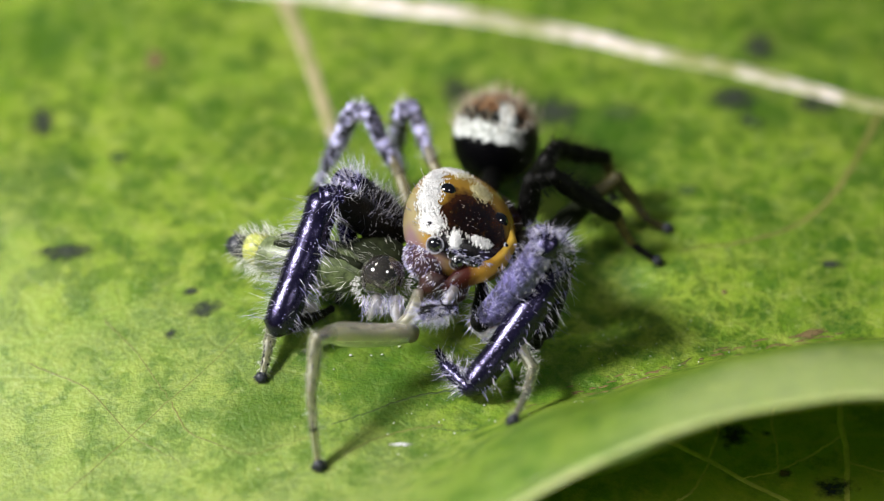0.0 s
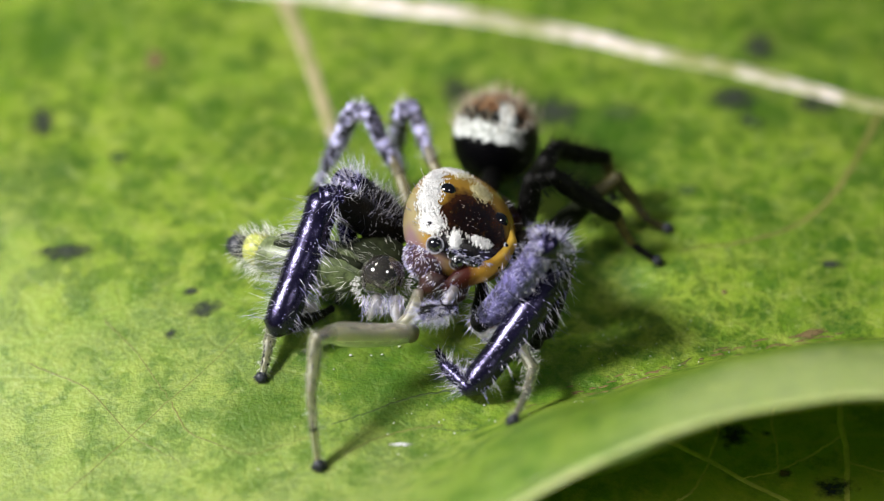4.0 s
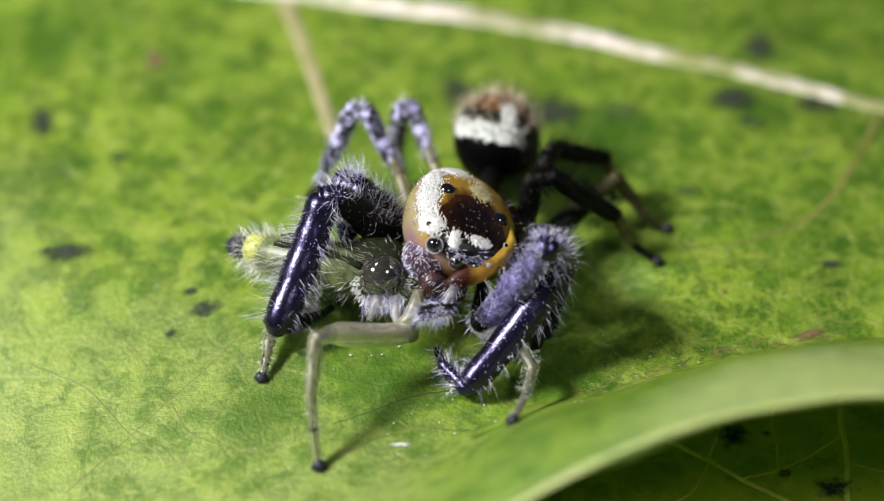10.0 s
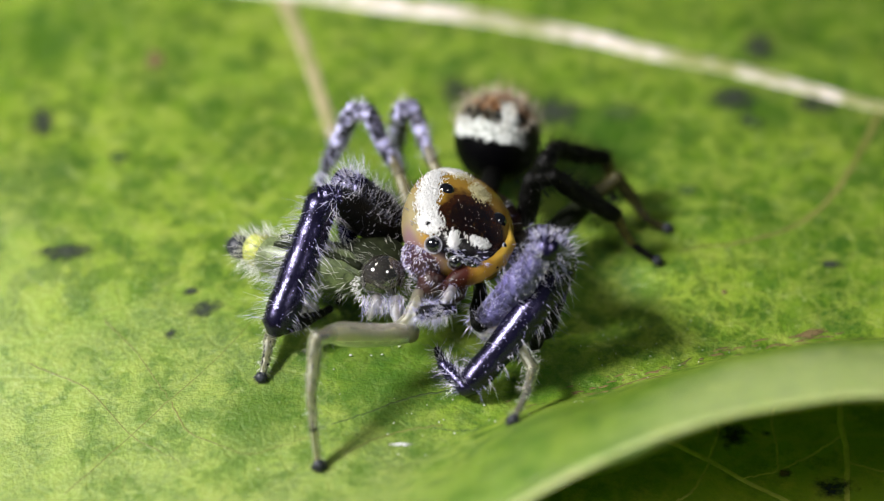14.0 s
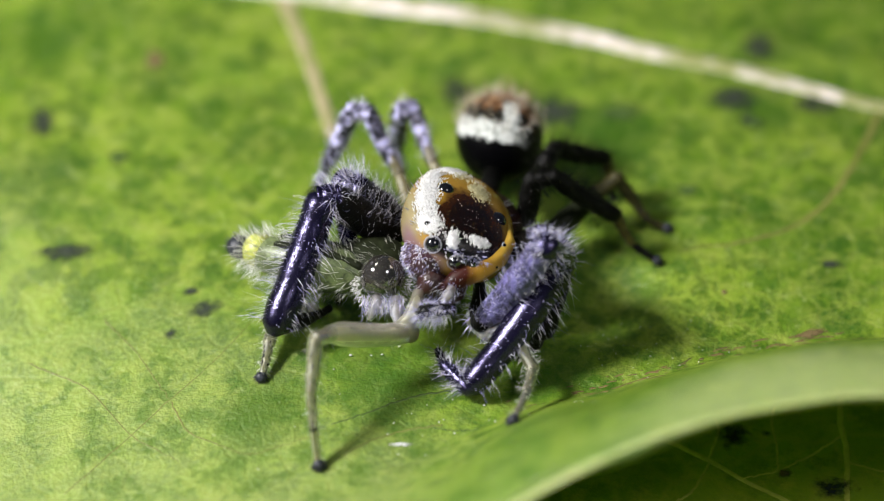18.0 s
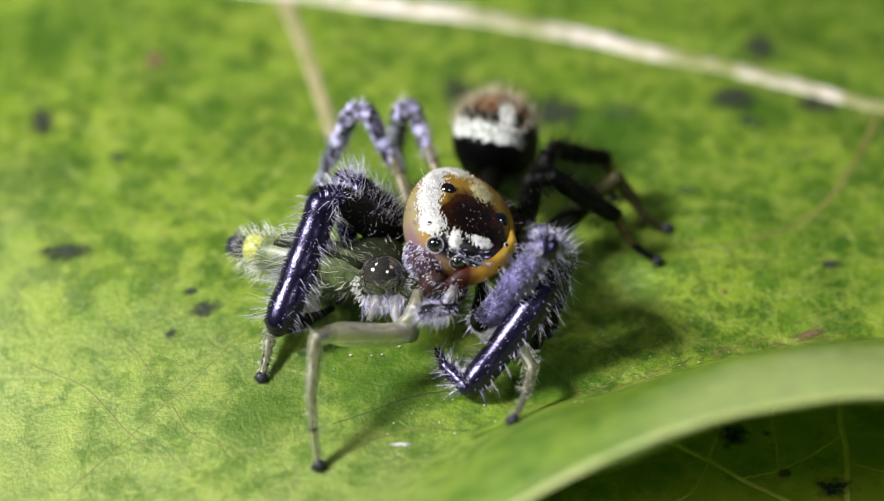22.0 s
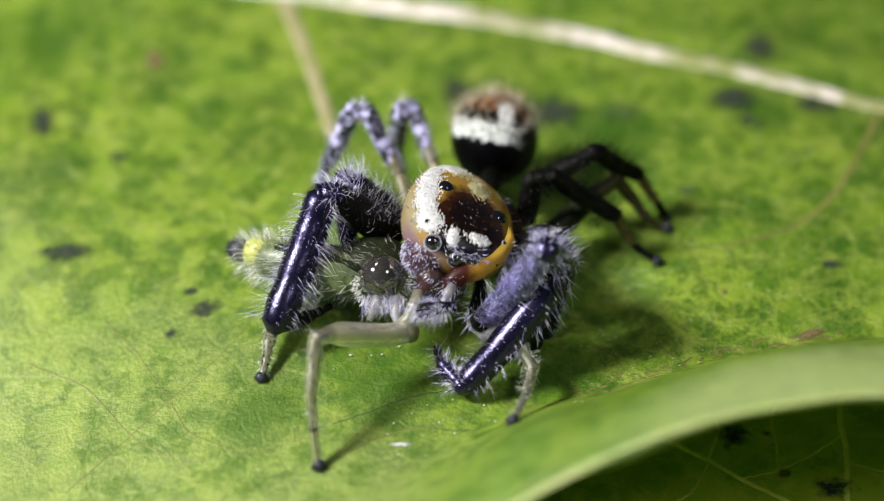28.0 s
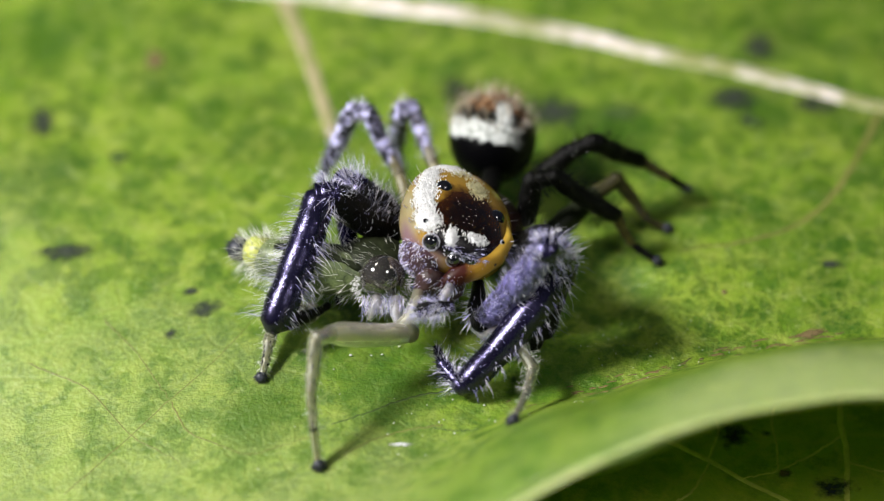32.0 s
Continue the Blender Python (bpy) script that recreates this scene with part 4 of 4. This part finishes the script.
silver_coat = [(120, 0.2, M_HAIR, 0.3), (70, 0.22, M_HAIR, 0.4), (130, 0.2, M_HAIR, 0.2), (60, 0.14, M_HAIR, 0), (30, 0.1, M_HAIR_DARK, 0)]
pale_base = [M_SILVER, M_SILVER, M_SILVER, M_SILVER, M_BLACK]
silver_a, _ = leg(spider, SPIDER, [(-0.84, 2.00, 1.20), (-1.43, 2.70, 2.20), (-1.80, 2.79, 2.20), (-2.29, 2.58, 1.00), (-2.52, 2.65, 0.35), (-2.72, 2.71, 0.0)], SLIM, pale_base, silver_coat,
    "hind leg silvered with lilac scales", 15, silver, M_BAND, 0.13)
silver_b, _ = leg(spider, SPIDER, [(-0.18, 2.35, 1.20), (-0.57, 3.25, 1.90), (-0.83, 3.16, 1.90), (-0.92, 3.37, 0.85), (-0.82, 3.24, 0.30), (-0.79, 3.28, 0.0)], SLIM, pale_base, silver_coat,
    "hind leg silvered with lilac scales", 16, silver, M_BAND, 0.13)
for root, tail_end, femur in ((silver_a, (0.28, -1.05, -0.30), (-0.59, 0.70, 1.00)), (silver_b, (0.34, -0.95, -0.25), (-0.39, 0.90, 0.70))):
    tail_end, femur = Vector(tail_end), Vector(femur)
    part("leg_base", Soup().tube([tail_end, tail_end * 0.5 + Vector((0, 0, 0.06)), Vector((0, 0, 0)), femur * 0.16, femur * 0.32], [0.15, 0.14, 0.12, 0.125, 0.10], 14), M_AMBERLEG, root, "translucent amber leg base")
LEG_THREE = [(1.62, 0.85, 1.10), (1.74, 1.04, 1.90), (2.17, 1.02, 2.00), (3.41, 1.02, 1.00), (3.74, 0.98, 0.30), (4.22, 0.76, 0.06)]
leg(spider, SPIDER, LEG_THREE, MIDDLE, banded, dark_coat, "black hind leg with tan bands, planted on the leaf", 17, [(0, 40, 0.03, M_SCALE, None), (1, 14, 0.03, M_SCALE_GOLD, None), (2, 18, 0.028, M_SCALE_GOLD, None)], M_BLACK, None, 0.10)

# The hind leg that stretches: directions of femur, patella, tibia and foot as azimuth and elevation.
HIND_ROOT = Vector((1.84, 1.89, 1.15))
HIND_LENGTHS = (0.88, 0.58, 1.40, 0.70, 0.45)
HIND_ROWS = [
    (0.0, -63, 64, 69, -10, 28, -31, 28, -79), 
    (22.7, -64, 64, 69, -10, 27, -31, 35, -79), 
    (22.9, -19, 28, 28, 2, 11, -14, 9, -14), 
    (23.0, -5, 16, 15, 8, 7, -8, 8, -7), 
    (23.2, -19, 27, 3, 28, 17, -19, 20, -25), 
    (23.7, -16, 32, -2, 31, 27, -27, 15, -29), 
    (24.0, -13, 29, -10, 39, 20, -25, 25, -34), 
    (24.3, -15, 30, -14, 38, 28, -37, 29, -52), 
    (24.6, -7, 28, 2, 28, 21, -27, 17, -35), 
    (25.0, -10, 35, -5, 30, 33, -34, 12, -33), 
    (25.5, -12, 36, -3, 35, 31, -33, 9, -36), 
    (27.5, -12, 37, 0, 30, 22, -42, -2, -51), 
    (28.0, -15, 39, 19, 22, 26, -44, -25, -54), 
    (28.9, -15, 39, 22, 20, 26, -43, -27, -53), 
    (29.2, -2, 26, 19, 5, -6, -28, -6, -29), 
    (29.5, 9, 25, 3, 33, 7, -35, -16, -66), 
    (31.3, 11, 25, 0, 34, 13, -36, -21, -66), 
    (31.5, 20, 32, -3, 32, 20, -34, -23, -58), 
    (31.7, 18, 33, 3, 31, 19, -30, -2, -45), 
    (32.0, 18, 40, -1, 30, 24, -39, -3, -36),
]


def hind_joints(row):
    pts, ways = [HIND_ROOT], [row[1:3], row[3:5], row[5:7], row[7:9], row[7:9]]
    for length, (az, el) in zip(HIND_LENGTHS, ways):
        az, el = radians(az), radians(el)
        pts.append(pts[-1] + length * Vector((math.cos(el) * math.cos(az), math.cos(el) * math.sin(az), math.sin(el))))
    return pts


hind_root, hind_parts = leg(spider, SPIDER, hind_joints(HIND_ROWS[0]), MIDDLE, banded, dark_coat, "black hind leg with tan bands, stretching out and drawing in", 18,
                            [(0, 20, 0.03, M_SCALE, None), (1, 20, 0.03, M_SCALE, None), (2, 14, 0.028, M_SCALE_GOLD, None)], M_BLACK, None, 0.09)

# The prey: a smaller pale spider, caught head first.
PREY = Vector((-1.2, -0.9, 0.0))
prey = thing("prey_spider", PREY, "pale green spider with translucent legs, limp in the other's jaws", "spider")
LIFT = Matrix.Translation((0, -0.52, 0.45))
prey_back = Soup()
for _ in range(110):
    d = Vector((rnd.gauss(-0.2, 0.7), rnd.gauss(-0.2, 0.6), rnd.uniform(0.2, 1))).normalized()
    prey_back.hair((-1.28 - PREY.x + 0.66 * d.x, 0.02 - PREY.y + 0.56 * d.y, 0.80 + 0.32 * d.z), d + Vector((-0.7, rnd.gauss(0, 0.3), 0)), rnd.uniform(0.08, 0.2), 0.005, (-0.4, 0, -0.3))
prey_head = part("head", Soup().ball((-1.28 - PREY.x, 0.02 - PREY.y, 0.80), (0.66, 0.56, 0.32), None, 18, 26), M_STRIPE, prey, "dark head with white lashes", LIFT)
part("large_eye", Soup().ball((-1.11 - PREY.x, -0.68 - PREY.y, 0.96), (0.44, 0.40, 0.44), None, 24, 32), M_EYE_BROWN, prey_head, "large glassy brown eye")
s = Soup()
for _ in range(420):
    a = rnd.uniform(math.pi * 0.85, math.pi * 2.1)
    c = Vector((-1.11 + 0.48 * math.cos(a), -0.84, 0.90 + 0.48 * math.sin(a))) - PREY + Vector((rnd.gauss(0, 0.05), rnd.gauss(0, 0.06), rnd.gauss(0, 0.05)))
    s.flake(c, (rnd.gauss(0, 0.5), -1, rnd.gauss(0.3, 0.5)), (math.cos(a) + rnd.gauss(0, 0.3), -0.3, math.sin(a) + rnd.gauss(0, 0.3)), rnd.uniform(0.03, 0.10), 0.008, 0.03)
part("pupil", Soup().ball((-1.08 - PREY.x, -0.52 - PREY.y, 0.86), (0.27, 0.22, 0.27), None, 14, 20), M_EYE, prey_head, "dark depth of the large eye")
tagged(part("lash_fringe", s, M_SCALE, prey_head, "white lashes round the eye"), kind="stuff")
tagged(part("hair_coat", prey_back, M_HAIR_WHITE, prey_head, "grey hairs on the head"), kind="stuff")
part("jaw", Soup().tube([(-1.2 - PREY.x, -0.95 - PREY.y, 0.75), (-1.25 - PREY.x, -1.2 - PREY.y, 0.6), (-1.35 - PREY.x, -1.35 - PREY.y, 0.5)], [0.11, 0.12, 0.05], 14), M_MILKY, prey, "milky white jaw", LIFT)
part("jaw", Soup().tube([(-0.85 - PREY.x, -1.0 - PREY.y, 0.75), (-0.85 - PREY.x, -1.3 - PREY.y, 0.6), (-0.8 - PREY.x, -1.55 - PREY.y, 0.5)], [0.11, 0.12, 0.05], 14), M_MILKY, prey, "milky white jaw", LIFT)
s = Soup()
for _ in range(230):
    c = Vector((rnd.uniform(-1.5, -0.7), -1.08 + rnd.gauss(0, 0.09), 0.70 + rnd.gauss(0, 0.09))) - PREY
    s.hair(c, (rnd.gauss(0, 0.4), -0.8, rnd.gauss(-0.5, 0.3)), rnd.uniform(0.1, 0.3), 0.0055, (0, 0, -0.5))
tagged(part("beard", s, M_HAIR_PALE, prey, "white beard under the eyes", LIFT), kind="stuff")
part("thorax", Soup().tube([Vector(p) - PREY for p in ((-0.44, -1.61, 1.45), (-0.48, -1.85, 1.32), (-0.6, -2.07, 1.15), (-0.81, -2.23, 1.05))], [0.10, 0.14, 0.15, 0.13], 18), M_CLEAR, prey, "pale translucent underside")

A0, A1 = Vector((-1.35, -0.95, 1.20)), Vector((-3.80, 0.0, 1.05))
tail = along(A0 - PREY, A1 - PREY)
tail_len = (A1 - A0).length
prey_abdomen = part("abdomen", Soup().tube([(tail_len * t, 0, 0) for t in (0, 0.06, 0.16, 0.3, 0.5, 0.7, 0.85, 0.95, 1.0)], [0.12, 0.27, 0.40, 0.47, 0.48, 0.42, 0.32, 0.2, 0.06], 24), M_GREEN, prey,
                    "long pale green abdomen with dark stripes", tail)


def tail_r(t):
    return float(np.interp(t, (0, 0.06, 0.16, 0.3, 0.5, 0.7, 0.85, 0.95, 1.0), (0.12, 0.27, 0.40, 0.47, 0.48, 0.42, 0.32, 0.2, 0.06)))


for a in (15, 55, 100, -25):
    a = radians(a)
    o = Vector((0, -math.cos(a), math.sin(a)))
    pts = [Vector((tail_len * t, 0, 0)) + o * (tail_r(t) - 0.025) for t in np.linspace(0.05, 0.72, 24)]
    part("stripe", Soup().tube(pts, [0.075 + 0.015 * math.sin(i) for i in range(24)], 8), M_STRIPE, prey_abdomen, "dark stripe")
part("tail_patch", Soup().ball((tail_len * 0.88, -0.03, 0.03), (0.33, 0.34, 0.34), None, 16, 22), M_YELLOW, prey_abdomen, "bright yellow patch")
part("spinneret", Soup().ball((tail_len * 1.03, 0, 0.04), (0.25, 0.24, 0.22), None, 10, 14).tube([(tail_len, 0.05, 0.05), (tail_len + 0.22, 0.07, 0.1)], [0.07, 0.03], 8)
     .tube([(tail_len, -0.05, 0), (tail_len + 0.22, -0.08, 0)], [0.07, 0.03], 8), M_TUFT, prey_abdomen, "black spinnerets")
s = Soup()
for _ in range(800):
    t, a = rnd.uniform(0.02, 1.0), rnd.uniform(0, 2 * math.pi)
    if rnd.random() < 0.42:
        t = rnd.uniform(0.78, 1.02)
    o = Vector((0, math.cos(a), math.sin(a)))
    s.hair(Vector((tail_len * t, 0, 0)) + o * (tail_r(min(t, 0.97)) + (0.05 if t > 0.78 else 0.0)), o + Vector((0.4 + rnd.gauss(0, 0.3), rnd.gauss(0, 0.3), rnd.gauss(0, 0.3))), rnd.uniform(0.14, 0.42), 0.0048, (0.5, 0, -0.2))
tagged(part("hair_coat", s, M_HAIR_WHITE, prey_abdomen, "white hairs"), kind="stuff")

s = Soup()
for _ in range(170):
    d = Vector((rnd.gauss(0.8, 0.5), rnd.gauss(0, 0.8), rnd.gauss(0.3, 0.7))).normalized()
    s.hair(Vector((tail_len * 1.02, 0, 0.04)) + d * 0.13, d, rnd.uniform(0.12, 0.3), 0.008, (0.2, 0, 0))
tagged(part("tail_bristles", s, M_TUFT, prey_abdomen, "black bristles round the spinnerets"), kind="stuff")

PALE = [(0.18, 0.18, 0.05), (0.16, 0.14, 0.0), (0.14, 0.115, 0.0), (0.105, 0.085, 0.0), (0.08, 0.07, 0.0)]
pale_coat = [(30, 0.14, M_HAIR_WHITE, 0), (25, 0.16, M_HAIR_WHITE, 0), (70, 0.17, M_HAIR_WHITE, 0), (60, 0.15, M_HAIR_WHITE, 0), (40, 0.12, M_HAIR_WHITE, 0)]
PALE_LEGS = [[(-0.61, -2.27, 1.0), (-1.99, -2.84, 1.55), (-2.28, -3.17, 1.7), (-2.35, -3.89, 1.15), (-2.31, -4.34, 0.6), (-2.22, -4.72, 0.06)],
             [(-2.52, -0.88, 0.2), (-2.94, -1.1, 0.3), (-3.18, -1.34, 0.4), (-3.26, -1.85, 0.3), (-3.31, -2.23, 0.15), (-3.38, -2.43, 0.0)],
             [(0.66, -1.58, 0.6), (1.27, -2.22, 0.80), (1.47, -2.44, 0.80), (1.68, -2.85, 0.66), (1.52, -3.6, 0.72), (1.27, -4.46, 0.95)],
             [(1.30, 0.30, 0.40), (3.06, 1.78, 0.95), (3.46, 2.03, 1.10), (3.81, 1.93, 0.60), (4.10, 1.74, 0.25), (4.47, 1.71, 0.06)]]
for k, j in enumerate(PALE_LEGS):
    # the fourth leg's dark materials paint in the shade it lies in
    root, _ = leg(prey, PREY, j, PALE, [(M_CLEAR, M_PALE, M_MILKY)[k]] + [M_PALE] * 4 if k < 3 else [M_STRIPE, M_LEG_SHADE, M_LEG_SHADE, M_LEG_SHADE, M_LEG_SHADE], [(160, 0.22, M_HAIR_PALE, 0)] + pale_coat[1:] if k == 2 else pale_coat if k < 3 else [(n, h, M_HAIR_SOOT, 0) for n, h, _, _ in pale_coat], "translucent straw-coloured leg with a black foot", 30 + k, (), M_PALE, None, 0.115)
    spines = Soup()
    for i in (1, 2, 3):
        p, q = Vector(j[i]) - Vector(j[0]), Vector(j[i + 1]) - Vector(j[0])
        for u in (0.25, 0.5, 0.8):
            o = Vector((rnd.gauss(0, 0.4), -0.7, 0.7)).normalized()
            spines.hair(p.lerp(q, u) + o * (0.14 - 0.02 * i), o * 0.5 + (q - p).normalized(), 0.14, 0.016, (0, 0, 0))
    tagged(part("spines", spines, M_TUFT, root, "short dark spines"), kind="stuff")
    for i in (2, 3, 4):
        a = Vector(j[i]) - Vector(j[0])
        part("joint_ring", Soup().ball(a + Vector((0, 0, 0.01)), (0.085, 0.085, 0.05), None, 8, 12), M_STRIPE if i > 2 else M_BAND, root, "dark joint ring")

# Pale grains of dust before the animals; the second forty stand in for glints.
rnd = random.Random(5)
speck = None
for k in range(80):
    x, y = (rnd.gauss(-1.2, 1.8), rnd.gauss(-3.4, 1.1)) if k < 40 else (rnd.gauss(4.0, 0.8), rnd.gauss(-1.55, 0.4))
    m = metric(Matrix.Translation((x, y, leaf_z(x, y) + 0.01))) @ Matrix.Diagonal((*[rnd.uniform(0.4, 1.3) * (1 if k < 40 else 0.7)] * 3, 1))
    if speck is None:
        speck = tagged(part("white_speck", Soup().ball((0, 0, 0), (0.016, 0.014, 0.010), None, 6, 8), M_SPECK), "tiny white speck on the leaf, as dust and as stand-in glint", "dust", "dust grains on the leaf")
        speck.matrix_basis = m
    else:
        copy_thing(speck, m)


# larger grains in place of droplets by the prey's leg
for x, y, size in [(-1.72, -1.89, 3.2), (-1.33, -1.89, 2.2), (-1.13, -1.86, 2.6), (-0.81, -1.63, 2.8), (-0.77, -1.42, 2.0), (-0.9, -1.2, 1.6), (-0.28, -3.17, 1.6), (-0.56, -3.39, 1.4), (0.03, -3.55, 1.8), (0.87, -3.56, 1.5)]:
    copy_thing(speck, metric(Matrix.Translation((x, y, leaf_z(x, y) + 0.01 * size))) @ Matrix.Diagonal((size * 0.6, size * 0.5, size * 0.5, 1)))


# ---- movement ----
# Twitches of the body as (seconds, sideways, upward) in hundredths of a millimetre.
HEAD_SHIFT = [(0, 0, 0), (2.2, 0, 0), (2.5, -4, -2), (2.8, 0, 0), (9.7, 0, 0), (10, -1, 0), (10.3, 0, 0), (11.7, 0, 0), (12, -3, 0), (12.3, 0, 0), (13.7, 0, 0), (14, -3, 0), (14.3, 0, 0), (17.7, 0, 0),
              (18, -4, 1), (18.3, 0, 0), (22.7, 0, 1), (23, -7, 2), (23.4, -2, 1), (24.2, -2, 2), (25, -6, 5), (25.5, -5, 6), (27.5, -9, 9), (28, -4, 6), (29, -2, 6), (29.5, -5, 7), (31, -3, 7),
              (31.5, -6, 11), (32, -7, 7)]
TAIL_SHIFT = [(0, 0, 0), (2.2, 0, 0), (2.5, 4, 2), (2.8, 0, 0), (9.7, 0, 0), (10, 3, 0), (10.3, 0, 0), (11.7, 0, 0), (12, 6, 2), (12.3, 0, 0), (13.7, 0, 0), (14, 4, 2), (14.3, 0, 0), (17.7, 0, 0), (18, 8, 3),
              (18.3, 0, 0), (22.7, 0, 0), (23, 3, 3), (23.4, 0, 1), (24.2, -1, 0), (25, -5, 1), (25.5, -5, 1), (27.5, 3, 4), (28, -2, 1), (29, -2, 1), (31.2, -2, 1), (31.5, 1, 2), (32, -6, 1)]
# Swing of the foreleg nearest the upturned margin, in degrees.
SWING = [(0, 0), (5, -0.4), (8.5, -1.2), (9.7, -1.2), (10, -3.5), (10.3, -1.3), (11.7, -1.3), (12, -2.8), (12.3, -1.4), (13.7, -1.3), (14, -3.5), (14.3, -1.3), (19, -1.3), (22.5, -2.0), (25, -4.0), (25.6, -3.6),
         (27.5, -5.8), (29, -5.8), (29.4, -8.6), (31.2, -8.0), (31.5, -9.6), (32, -6.3)]
PREY_DIP = [(0, 0), (9.5, -1), (16.5, -3), (22.5, 0), (25, -8), (28, -10), (30.5, -9), (31.5, -4), (32, -8)]


def motions():
    def shifted(ob, rows):
        rest = ob.matrix_basis.copy()
        walk(ob, [(t, Matrix.Translation(Vector((dx, 0, dz)) * 0.01 * MM) @ rest) for t, dx, dz in rows])

    for ob in (carapace, face, cheek, *[o for o in spider.children if o.name.startswith("jaw")], *palps):
        shifted(ob, HEAD_SHIFT)
    shifted(abdomen, TAIL_SHIFT)
    shifted(foreleg_a, HEAD_SHIFT)
    rest = foreleg_b.matrix_basis.copy()
    walk(foreleg_b, [(t, rest @ pose(0, 0, 0, 0, 0, a)) for t, a in SWING])
    dip = prey_abdomen.matrix_basis.copy()
    walk(prey_abdomen, [(t, Matrix.Translation((0, 0, z * 0.01 * MM)) @ dip) for t, z in PREY_DIP])
    for i, obs in enumerate(hind_parts):
        rows = []
        for row in HIND_ROWS:
            j = hind_joints(row)
            rows.append((row[0], metric(along(j[i] - HIND_ROOT, j[i + 1] - HIND_ROOT))))
        for ob in obs:
            walk(ob, rows)


motions()
